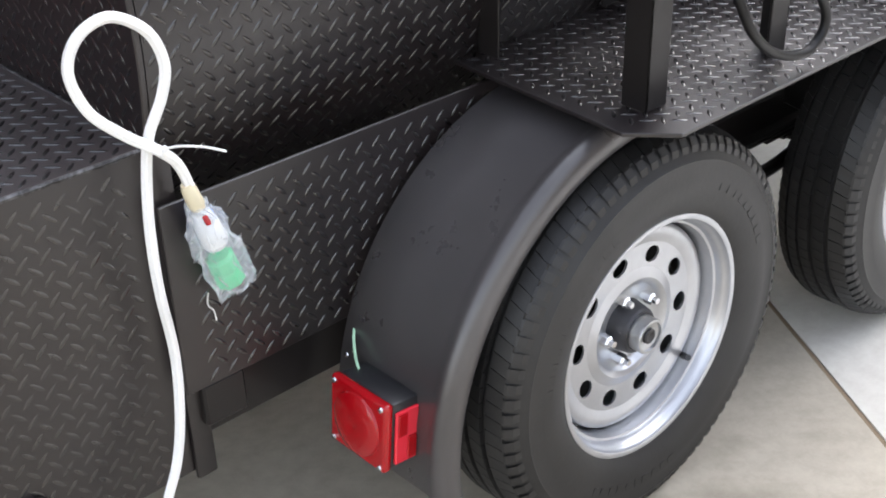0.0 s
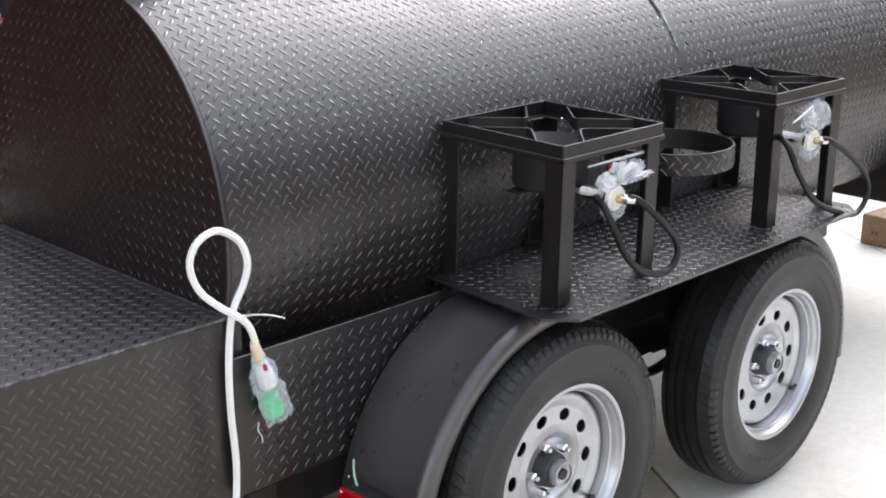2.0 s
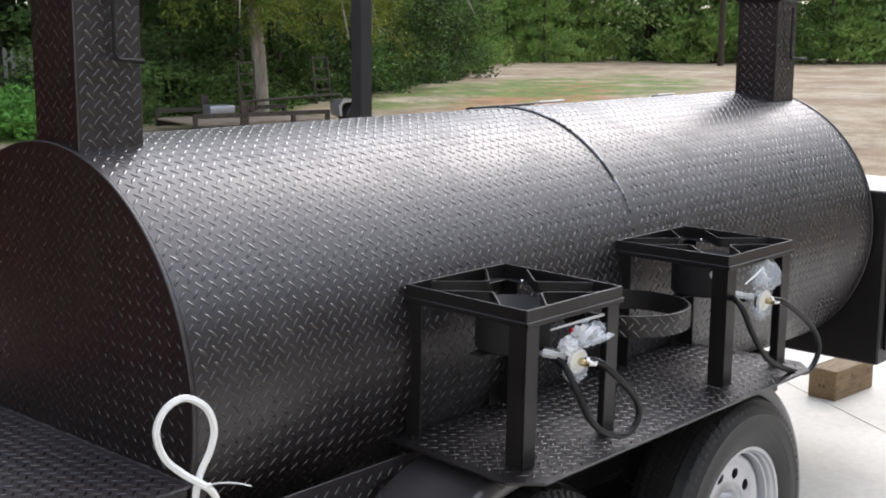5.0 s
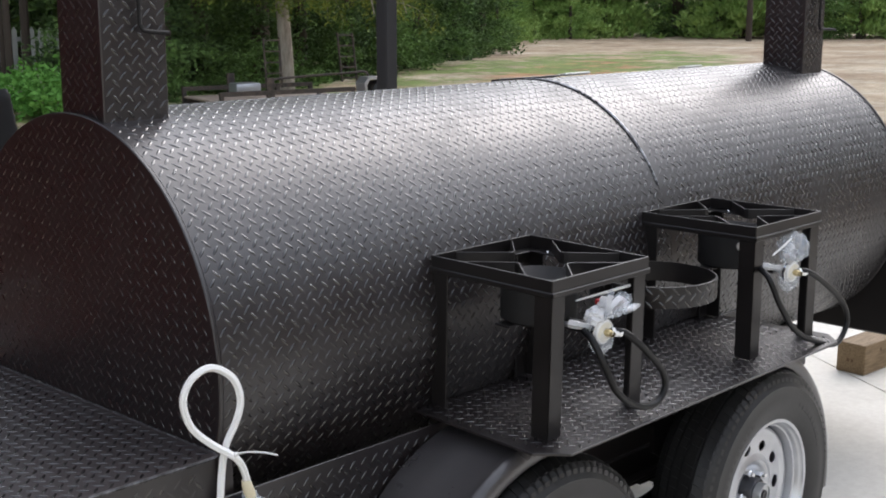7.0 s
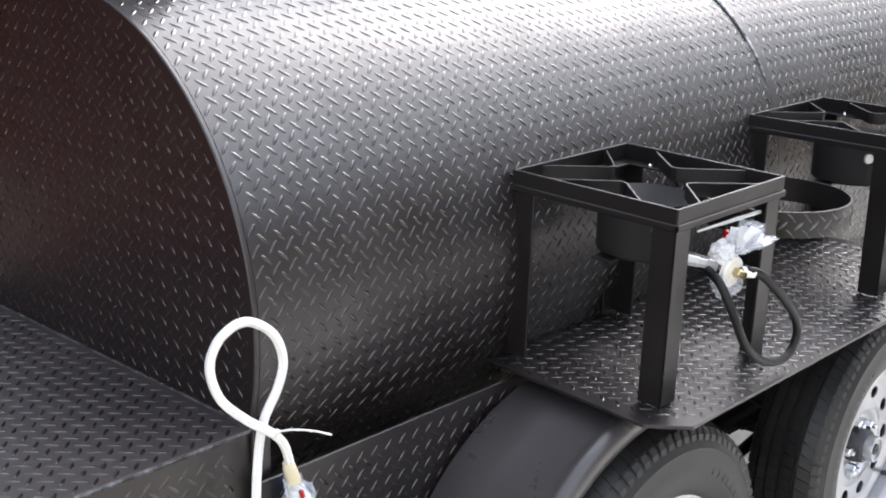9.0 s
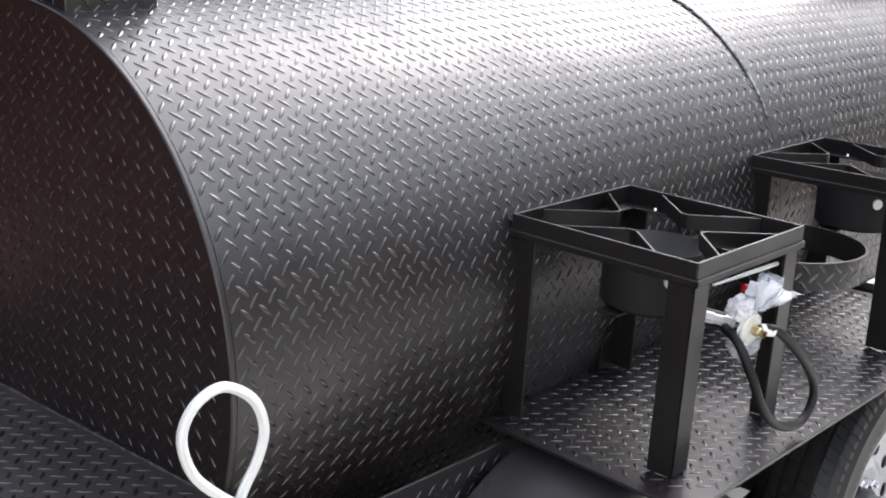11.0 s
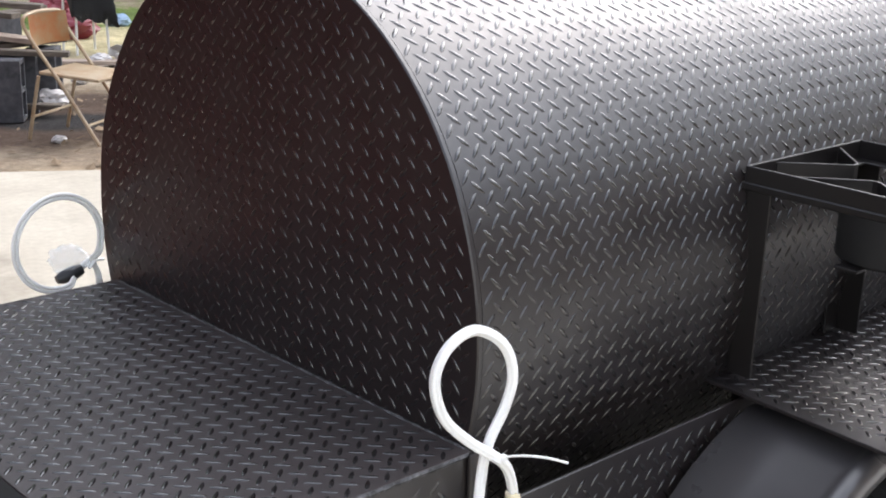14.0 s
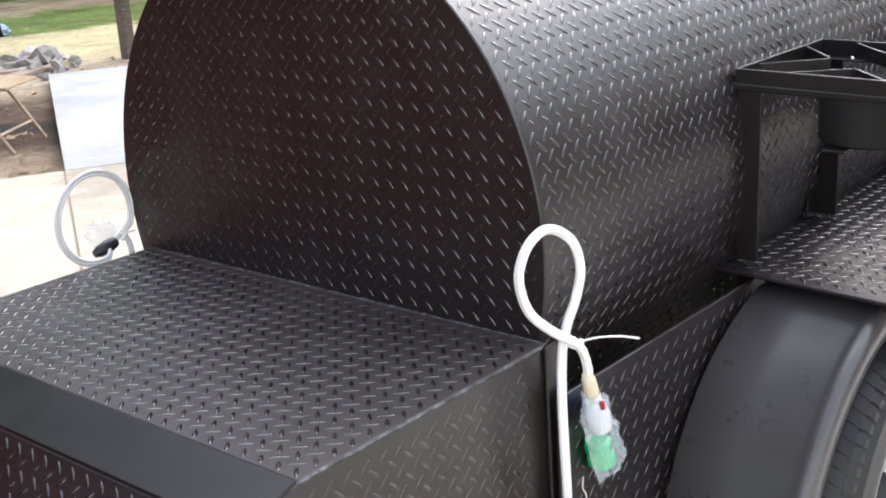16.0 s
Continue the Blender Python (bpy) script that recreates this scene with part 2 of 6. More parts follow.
def treads(name, parent, frame_of, nu, nv, keep, size=1.0, relief=1.0):
    """Raised tread lugs of a checker plate: frame_of(i, j) -> origin, along, across, normal; two lugs in turn at 45 degrees."""
    L, W, H = 0.0134 * size, 0.0034 * size, 0.0015 * relief
    # a low pointed ridge: two tips and three cross sections of five points
    base, faces = [(-L, 0, 0), (L, 0, 0)], []
    for f, w, h in ((-0.58, 0.74, 0.8), (0, 1, 1), (0.58, 0.74, 0.8)):
        base += [(f * L, q * W * w, k * H * h) for q, k in ((-1, 0), (-0.62, 0.66), (0, 1), (0.62, 0.66), (1, 0))]
    for q in range(4):
        faces += [(0, 3 + q, 2 + q), (2 + q, 3 + q, 8 + q, 7 + q), (7 + q, 8 + q, 13 + q, 12 + q), (12 + q, 13 + q, 1)]
    B = np.array(base)
    verts, polys = [], []
    c = math.sqrt(0.5)
    for i in range(nu):
        for j in range(nv):
            for k in (0, 1):
                u, v = (2 * i + k) * LUG, (2 * j + k) * LUG
                got = frame_of(u, v)
                if got is None or not keep(u, v):
                    continue
                o, a, b, n = (np.array(q) for q in got)
                s = 1 if k else -1
                d, e = c * (a + s * b), c * (b - s * a)
                at = len(verts) * 17
                verts.append(o - 0.0002 * n + B[:, :1] * d + B[:, 1:2] * e + B[:, 2:3] * n)
                polys += [tuple(at + q for q in f) for f in faces]
    me = bpy.data.meshes.new(name)
    me.from_pydata(np.concatenate(verts).tolist(), [], polys)
    me.shade_smooth()
    me.update()
    me.materials.append(M_TREAD)
    ob = new(name, me)
    ob.parent = parent
    return tagged(ob, kind="stuff")


def flat_treads(parent, o, a, b, ulen, vlen, keep=lambda u, v: True, relief=1.0):
    """Treads over a flat plate from the corner o along a and b; the normal is a x b."""
    o, a, b = np.array(o, float), np.array(a, float), np.array(b, float)
    n = np.cross(a, b)
    m = 0.012
    return treads("tread_pattern", parent, lambda u, v: (o + u * a + v * b, a, b, n), int(ulen / (2 * LUG)) + 1, int(vlen / (2 * LUG)) + 1,
                  lambda u, v: m < u < ulen - m and m < v < vlen - m and keep(u, v), relief=relief)

# ---- ground ----
U, V = Vector((0.518, 0.855, 0)).normalized(), Vector((-0.855, 0.518, 0)).normalized()


def uv(u, v, z=0.0):
    q = U * u + V * v
    return Vector((q.x, q.y, z))


M_EARTH = shader("bare_dirt_and_grass", (0.3, 0.22, 0.15), 0.95)
_d = ramp(M_EARTH, noise_of(M_EARTH, 0.3, 10, 0.76), [(0.3, (0.27, 0.18, 0.11)), (0.43, (0.37, 0.275, 0.18)), (0.54, (0.48, 0.39, 0.275)), (0.68, (0.6, 0.53, 0.42))])
_gr = ramp(M_EARTH, noise_of(M_EARTH, 3.0, 7, 0.75), [(0.3, (0.09, 0.16, 0.02)), (0.7, (0.23, 0.32, 0.065))])


def patch(x, y, rx_, ry_, turn):
    """A soft round patch of the yard, 1 in its middle and 0 past its edge."""
    co = M_EARTH.node_tree.nodes.new("ShaderNodeTexCoord")
    mp = M_EARTH.node_tree.nodes.new("ShaderNodeMapping")
    mp.vector_type = "TEXTURE"
    mp.inputs["Location"].default_value, mp.inputs["Scale"].default_value, mp.inputs["Rotation"].default_value = (x, y, 0), (rx_, ry_, 10), (0, 0, radians(turn))
    wire(M_EARTH, co.outputs["Object"], mp.inputs["Vector"])
    g = M_EARTH.node_tree.nodes.new("ShaderNodeTexGradient")
    g.gradient_type = "SPHERICAL"
    wire(M_EARTH, mp.outputs[0], g.inputs["Vector"])
    return g.outputs["Fac"]


_mask = blend(M_EARTH, 1.0, patch(27, 18.5, 12, 4.5, 20), patch(14, 19, 16, 5, 30), "ADD")
_mask = blend(M_EARTH, 1.0, _mask, patch(6.2, 11.6, 5, 1.7, -31), "ADD")
_mask = blend(M_EARTH, 1.0, _mask, ramp(M_EARTH, noise_of(M_EARTH, 0.42, 10, 0.82), [(0.44, (0.05, 0.05, 0.05)), (0.56, (1, 1, 1))]), "MULTIPLY")
_mask = ramp(M_EARTH, _mask, [(0.10, (0, 0, 0)), (0.28, (0.95, 0.95, 0.95))])
_fine = ramp(M_EARTH, noise_of(M_EARTH, 22.0, 7, 0.75), [(0.3, (0.62, 0.6, 0.58)), (0.65, (1.1, 1.1, 1.1))])
_mid = ramp(M_EARTH, noise_of(M_EARTH, 1.0, 10, 0.8), [(0.36, (0.56, 0.51, 0.46)), (0.5, (0.95, 0.95, 0.94)), (0.64, (1.2, 1.19, 1.17))])
_fine = blend(M_EARTH, 1.0, _fine, _mid, "MULTIPLY")
_rag = noise_of(M_EARTH, 1.6, 7, 0.7)
_damp = ramp(M_EARTH, blend(M_EARTH, 1.0, patch(2.8, 6.1, 3.0, 1.9, -31), _rag, "MULTIPLY"), [(0.10, (0, 0, 0)), (0.30, (1, 1, 1))])
_straw = ramp(M_EARTH, blend(M_EARTH, 1.0, patch(5.6, 9.9, 5.0, 2.6, -31), _rag, "MULTIPLY"), [(0.08, (0, 0, 0)), (0.26, (1, 1, 1))])
_clay = ramp(M_EARTH, blend(M_EARTH, 1.0, patch(22, 15.5, 14, 2.2, 28), noise_of(M_EARTH, 1.1, 7, 0.7, (0.4, 2.5, 1)), "MULTIPLY"), [(0.10, (0, 0, 0)), (0.27, (0.9, 0.9, 0.9))])
_d = blend(M_EARTH, _clay, _d, (0.47, 0.225, 0.10))
# unseen dark red patch, added to redden what the tank end reflects
_d = blend(M_EARTH, ramp(M_EARTH, patch(-3.2, 5.2, 9, 5, 120), [(0.08, (0, 0, 0)), (0.3, (1, 1, 1))]), _d, (0.16, 0.048, 0.032))
_d = blend(M_EARTH, _damp, _d, (0.10, 0.062, 0.040))
_ash = ramp(M_EARTH, blend(M_EARTH, 1.0, patch(2.78, 6.02, 0.8, 0.45, -31), _rag, "MULTIPLY"), [(0.10, (0, 0, 0)), (0.26, (1, 1, 1))])
_d = blend(M_EARTH, _ash, _d, (0.02, 0.017, 0.016))
_d = blend(M_EARTH, _straw, _d, (0.66, 0.58, 0.34))
wire(M_EARTH, blend(M_EARTH, 1.0, blend(M_EARTH, _mask, _d, _gr), _fine, "MULTIPLY"), bsdf(M_EARTH).inputs["Base Color"])
bumped(M_EARTH, noise_of(M_EARTH, 9.0, 8, 0.7), 0.7, 0.06)


def make_ground():
    bm = bmesh.new()
    n, half = 120, 900.0
    grid = []
    for i in range(n + 1):
        row = []
        for j in range(n + 1):
            s, t = 2 * i / n - 1, 2 * j / n - 1
            x, y = half * math.copysign(abs(s) ** 2.6, s), half * math.copysign(abs(t) ** 2.6, t)
            r = math.hypot(x - 1, y)
            z = -0.07 + (0.05 * noise.noise(Vector((x * 0.35, y * 0.35, 0))) + 0.25 * noise.noise(Vector((x * 0.06, y * 0.06, 3)))) * min(1, max(0, (r - 11) / 14))
            row.append(bm.verts.new((x, y, z)))
        grid.append(row)
    for i in range(n):
        for j in range(n):
            bm.faces.new((grid[i][j], grid[i + 1][j], grid[i + 1][j + 1], grid[i][j + 1]))
    g = part("ground", bm, M_EARTH, smooth=True, angle=180)
    tagged(g, "pale bare dirt yard with thin grass patches", "ground", kind="structure")


make_ground()


M_JOINT = shader("brown_joint_filler", (0.27, 0.20, 0.13), 0.95)
bumped(M_JOINT, noise_of(M_JOINT, 70.0, 5), 0.5, 0.003)


def make_pavement():
    pav = thing("pavement", (0, 0, 0), "light grey-beige brushed concrete pad in wide strips", "pavement", kind="structure")
    step, lo, gap = 1.797, -1.607, 0.006
    def slab(u0, u1, v0, v1, concrete=M_CONCRETE):
        bm = prism([tuple(uv(a, b)[:2]) for a, b in ((u0, v0 + gap), (u1, v0 + gap), (u1, v1 - gap), (u0, v1 - gap))], "z", -0.14, 0.0)
        part("slab", bm, concrete, pav)
    for k in range(-3, 2):
        v0 = lo + k * step
        slab(-12, -3.2, v0, v0 + step)
        slab(-3.188, 4.84, v0, v0 + step, M_PALELIT if k < 0 else M_CONCRETE)
        part("joint_filler", prism([tuple(uv(a, b)[:2]) for a, b in ((-12, v0 - gap + 0.0002), (4.84, v0 - gap + 0.0002), (4.84, v0 + gap - 0.0002), (-12, v0 + gap - 0.0002))], "z", -0.1, -0.003), M_JOINT if k > -1 else M_PALELIT, pav)
        if k in (0,):
            slab(4.852, 8.45, v0, v0 + step, M_GREYSLAB)


make_pavement()

# ---- smoker tank ----
TX0, TX1, TY, TZ, TR = 0.145, 3.12, -0.074, 0.9355, 0.484
SEAM = 1.655


def make_tank():
    tank = thing("smoker_tank", (0, 0, 0), "long horizontal black checker-plate smoker tank on a trailer", "smoker")
    def drum(x0, x1, r):
        bm = bmesh.new()
        n = 96
        rings = []
        for x in (x0, x0 + 0.002, x1 - 0.002, x1):
            rr = r - (0.0015 if x in (x0, x1) else 0)
            rings.append([bm.verts.new((x, TY + rr * math.sin(2 * math.pi * i / n), TZ + rr * math.cos(2 * math.pi * i / n))) for i in range(n)])
        for a, b in zip(rings, rings[1:]):
            for i in range(n):
                bm.faces.new((a[i], a[(i + 1) % n], b[(i + 1) % n], b[i]))
        bmesh.ops.recalc_face_normals(bm, faces=bm.faces)
        return bm
    part("shell", drum(TX0 + 0.006, TX1 - 0.006, TR - 0.004), M_PLATE, tank, smooth=True, angle=60)
    def plate(x0, x1, r):
        return lathe([(0, x0), (r - 0.002, x0), (r, x0 + 0.002), (r, x1 - 0.002), (r - 0.002, x1), (0, x1)], 96, m=Matrix(((0, 0, 1, 0), (1, 0, 0, TY), (0, 1, 0, TZ), (0, 0, 0, 1))))
    part("end_plate", plate(TX0 - 0.003, TX0 + 0.007, TR + 0.002), M_PLATE, tank, smooth=True)
    part("end_plate", plate(TX1 - 0.007, TX1 + 0.003, TR + 0.004), M_PLATE, tank, smooth=True)
    # lid sheet over the shell's front half, ending at the seam
    def skin(x0, x1, r, a0, a1):
        bm = bmesh.new()
        n = 64
        rows = []
        for x, rr in ((x0, r - 0.004), (x0, r), (x1, r), (x1, r - 0.004)):
            rows.append([bm.verts.new((x, TY - rr * math.sin(a0 + (a1 - a0) * i / n), TZ + rr * math.cos(a0 + (a1 - a0) * i / n))) for i in range(n + 1)])
        for a, b in zip(rows, rows[1:]):
            for i in range(n):
                bm.faces.new((a[i], b[i], b[i + 1], a[i + 1]))
        for k, s in ((0, 1), (n, -1)):
            q = [r_[k] for r_ in rows]
            bm.faces.new(q if s > 0 else q[::-1])
        bmesh.ops.recalc_face_normals(bm, faces=bm.faces)
        return bm
    part("skin_sheet", skin(TX0 + 0.008, SEAM - 0.002, TR, radians(-100), radians(178)), M_PLATE, tank, smooth=True)
    part("skin_sheet", skin(SEAM + 0.002, TX1 - 0.008, TR, radians(-100), radians(178)), M_PLATE, tank, smooth=True)
    r = TR + 0.0001
    def fr(u, v):
        x, a = TX0 + 0.02 + u, radians(-62) + v / TR
        s, c = math.sin(a), math.cos(a)
        return (x, TY - r * s, TZ + r * c), (1, 0, 0), (0, -c, -s), (0, -s, c)
    treads("tread_pattern", tank, fr, 96, int(radians(222) * TR / (2 * LUG)), lambda u, v: u < TX1 - TX0 - 0.035 and abs(TX0 + 0.02 + u - SEAM) > 0.014)
    flat_treads(tank, (TX0 - 0.003, TY + TR, TZ - TR), (0, -1, 0), (0, 0, 1), 2 * TR, 2 * TR,
                lambda u, v: math.hypot(u - TR, v - TR) < TR - 0.012 and v > 0.33)
    # seam lip that stands open near the crest
    a0, a1 = radians(-5), radians(63)
    pts = [(SEAM - 0.004, TY - (TR + 0.001) * math.sin(a0 + (a1 - a0) * i / 40), TZ + (TR + 0.001) * math.cos(a0 + (a1 - a0) * i / 40)) for i in range(41)]
    part("seam_patch", skin(SEAM - 0.0035, SEAM + 0.0035, TR + 0.0004, radians(63), radians(178)), M_PLATE, tank, smooth=True)
    part("seam_lip", tube(pts, [0.0046 - 0.0018 * i / 40 for i in range(41)], 6), M_SEAM, tank, "grey ground weld along the seam", smooth=True)
    # near-black bead paints the open gap's shade beside the weld; lifted far door edge along the crest
    gap = [(x - 0.010, y, z) for x, y, z in pts[:34]]
    part("seam_shade", tube(gap, [0.0042 - 0.0028 * i / 33 for i in range(34)], 6), M_HOLE, tank, "near-black bead painted in for the shade of the open seam", smooth=True)
    def crest_bar(name, x0, x1, lift, material, label):
        part(name, box((x1 - x0, 0.03, 0.006), ((x0 + x1) / 2, 0.006, TZ + TR * 0.9863 + lift), 0.0015, Matrix.Rotation(radians(-9.5), 4, "X")), material, tank, label)
    crest_bar("door_edge", 1.56, 1.85, 0.006, M_STEEL, "black lifted edge of the far door")
    crest_bar("hinge_leaf", 1.875, 2.00, 0.009, M_PALE, "pale hinge leaf on the crest")
    crest_bar("hinge_leaf", 2.54, 2.65, 0.006, M_PALE, "pale hinge leaf on the crest")
    return tank


tank = make_tank()


def make_stack(x0, x1, y0, y1, label, damper_side, top=0.40, drop=0.0):
    """Square checker-plate chimney with a bent damper rod."""
    st = thing("chimney_stack", ((x0 + x1) / 2, (y0 + y1) / 2, TZ + TR - 0.06), label, "chimney", "chimneys on the tank")
    hx, hy = (x1 - x0) / 2, (y1 - y0) / 2
    part("duct", box((2 * hx, 2 * hy, top + 0.02), (0, 0, top / 2 - 0.01), 0.002), M_PLATE, st)
    part("cap", box((2 * hx + 0.02, 2 * hy + 0.02, 0.012), (0, 0, top + 0.006), 0.003), M_STEEL, st)
    flat_treads(st, (-hx, -hy - 0.0005, 0.03), (1, 0, 0), (0, 0, 1), 2 * hx, top - 0.03)
    flat_treads(st, (-hx - 0.0005, hy, 0.03), (0, -1, 0), (0, 0, 1), 2 * hy, top - 0.03)
    yo = -hy - 0.016
    pts = [(0.005, yo, top - 0.02), (0.005, yo, top - 0.16 - drop), (0.012, yo, top - 0.172 - drop), (0.03, yo, top - 0.175 - drop), (hx + damper_side, yo, top - 0.178 - drop)]
    part("damper_rod", tube(pts, 0.005, 8), M_IRON, st, smooth=True)
    return st


make_stack(0.158, 0.311, -0.187, -0.028, "tall square black checker-plate chimney at the firebox end", -0.004)
make_stack(2.935, 3.078, -0.243, -0.085, "square black checker-plate chimney with a flat cap at the far end", 0.055, 0.385, 0.025)


# ---- firebox ----
DAMPER = (-0.113, 0.355)
BX0, BX1, BY0, BY1, BZ = -0.347, 0.142, -0.558, 0.362, 0.807


def make_firebox():
    fb = thing("firebox", (0, 0, 0), "black checker-plate firebox with a sloping front lid", "firebox")
    prof = [(BX1, 0.297), (BX1, BZ), (BX0, BZ), (BX0 - 0.085, BZ - 0.028), (BX0 - 0.36, BZ - 0.33), (BX0 - 0.36, 0.297)]
    part("body", prism([(x, z) for x, z in prof], "y", BY0, BY1, bevel=0.002), M_PLATE, fb)
    # smooth hinge strip along the front edge of the top
    a = math.atan2(0.028, 0.085)
    part("hinge_strip", box((0.09, BY1 - BY0 + 0.004, 0.006), (BX0 - 0.043, (BY0 + BY1) / 2, BZ - 0.011), 0.0015, Matrix.Rotation(-a, 4, "Y")), M_STEEL, fb)
    part("top_plate", box((BX1 - BX0 - 0.004, BY1 - BY0 - 0.002, 0.004), ((BX0 + BX1) / 2, (BY0 + BY1) / 2, BZ + 0.001), 0.0008), M_DUSTY, fb, "dusty checker-plate top")
    flat_treads(fb, (BX0, BY0, BZ + 0.0033), (1, 0, 0), (0, 1, 0), BX1 - BX0, BY1 - BY0)
    flat_treads(fb, (BX0 - 0.06, BY0 - 0.0003, 0.298), (1, 0, 0), (0, 0, 1), BX1 - BX0 + 0.03, BZ - 0.308, relief=0.4)
    d = Vector((-0.275, 0, -0.302)).normalized()
    flat_treads(fb, (BX0 - 0.085, BY1, BZ - 0.0275), tuple(d), (0, -1, 0), 0.38, BY1 - BY0)
    # rough weld beads with chipped paint along the edges
    def bead(name, a, b, r=0.0035, n=70):
        a, b = Vector(a), Vector(b)
        pts = [a.lerp(b, i / n) + 0.0012 * Vector((noise.noise(Vector((i * 0.9, 1, a.x))), noise.noise(Vector((i * 0.7, 5, a.y))), noise.noise(Vector((i * 0.8, 9, a.z))))) for i in range(n + 1)]
        part(name, tube(pts, [r * (1 + 0.35 * noise.noise(Vector((i * 1.3, 3, b.y)))) for i in range(n + 1)], 6), M_WELD, fb, "chipped grey weld bead", smooth=True)
    bead("weld_bead", (BX0 - 0.01, BY0 + 0.001, BZ - 0.001), (BX1 - 0.008, BY0 + 0.001, BZ - 0.001))
    bead("weld_bead", (BX1 - 0.004, BY0 + 0.01, BZ + 0.001), (BX1 - 0.004, BY1 - 0.01, BZ + 0.001), 0.004, 120)
    # round draught damper low on the side: slotted silver disc on a dark collar
    dm = Matrix.Translation((DAMPER[0], BY0 - 0.001, DAMPER[1])) @ Matrix.Rotation(radians(90), 4, "X") @ Matrix.Scale(0.8, 4)
    dp = part("damper_collar", lathe([(0.0, 0.0), (0.046, 0.0), (0.046, 0.010), (0.043, 0.012), (0.0, 0.012)], 36, m=dm), M_STEEL, fb, "round draught damper", smooth=True)
    bm = lathe([(0.031, 0.0125), (0.042, 0.0125), (0.043, 0.015), (0.041, 0.018), (0.033, 0.018), (0.031, 0.016)], 40, m=dm, closed=True)
    for k in range(3):
        box((0.036, 0.019, 0.003), (0, 0, 0), 0.0008, dm @ Matrix.Rotation(radians(100 + 120 * k), 4, "Z") @ Matrix.Translation((0.017, 0, 0.0155)), bm)
    lathe([(0.0, 0.014), (0.014, 0.014), (0.014, 0.0175), (0.0, 0.0175)], 20, bm, dm)
    part("damper_disc", bm, M_RIM, dp, "slotted silver damper disc", smooth=True)
    part("damper_nut", lathe([(0.0, 0.030), (0.004, 0.030), (0.0042, 0.024), (0.008, 0.0235), (0.009, 0.018)], 6, m=dm), M_NUT, dp, "brass nut")
    # rounded corner flange where the box meets the tank
    part("corner_flange", box((0.034, 0.009, 0.524), (BX1 + 0.004, BY0 - 0.0045, 0.548), 0.004, segs=2), M_PLATE, fb, smooth=True)
    return fb


make_firebox()


# ---- trailer: skirt, shelf, frame, fenders, wheels ----
HX1, HX2, HZ, TYRE_Y = 0.80, 1.698, 0.345, -0.766


def make_skirt():
    sk = thing("skirt_panel", (0, 0, 0), "black checker-plate skirt panel under the tank", "panel")
    part("sheet", box((1.03, 0.006, 0.29), (BX1 + 0.497, -0.583, 0.592), 0.0015), M_PLATE, sk)
    flat_treads(sk, (BX1 + 0.012, -0.5865, 0.447), (1, 0, 0), (0, 0, 1), 1.0, 0.29)


make_skirt()


def make_frame():
    fr = thing("trailer_frame", (0, 0, 0), "black painted steel trailer frame under the smoker", "trailer frame")
    for y in (-0.53, 0.40):
        part("rail", box((2.0, 0.05, 0.10), (1.15, y, 0.395), 0.004), M_STEEL, fr)
    for x in (0.19, 1.25, 2.0):
        part("cross_member", box((0.06, 0.88, 0.08), (x, -0.065, 0.39), 0.004), M_STEEL, fr)
    # unseen far-side panel, added to shade the concrete under the trailer
    part("shade_skirt", box((2.7, 0.008, 0.36), (1.52, 0.435, 0.565), 0.002), M_PLATE, fr)
    part("side_rail", box((0.86, 0.008, 0.30), (1.61, -0.548, 0.598), 0.002), M_STEEL, fr)
    part("hanger_plate", prism([(1.50, 0.46), (1.60, 0.40), (1.72, 0.40), (1.72, 0.74), (1.50, 0.74)], "y", -0.62, -0.608), M_STEEL, fr)
    part("hanger", box((0.07, 0.03, 0.07), (0.185, -0.565, 0.41), 0.004), M_STEEL, fr)
    part("tank_cradle", box((0.08, 0.7, 0.14), (0.55, -0.07, 0.465), 0.006), M_STEEL, fr)
    part("tank_cradle", box((0.08, 0.7, 0.14), (2.7, -0.07, 0.465), 0.006), M_STEEL, fr)
    link = spline([(1.30, -0.635, 0.372), (1.37, -0.635, 0.352), (1.44, -0.635, 0.346), (1.55, -0.635, 0.362)], 6)
    part("spring_link", tube(link, 0.014, 10), M_STEEL, fr, smooth=True)
    return fr


make_frame()


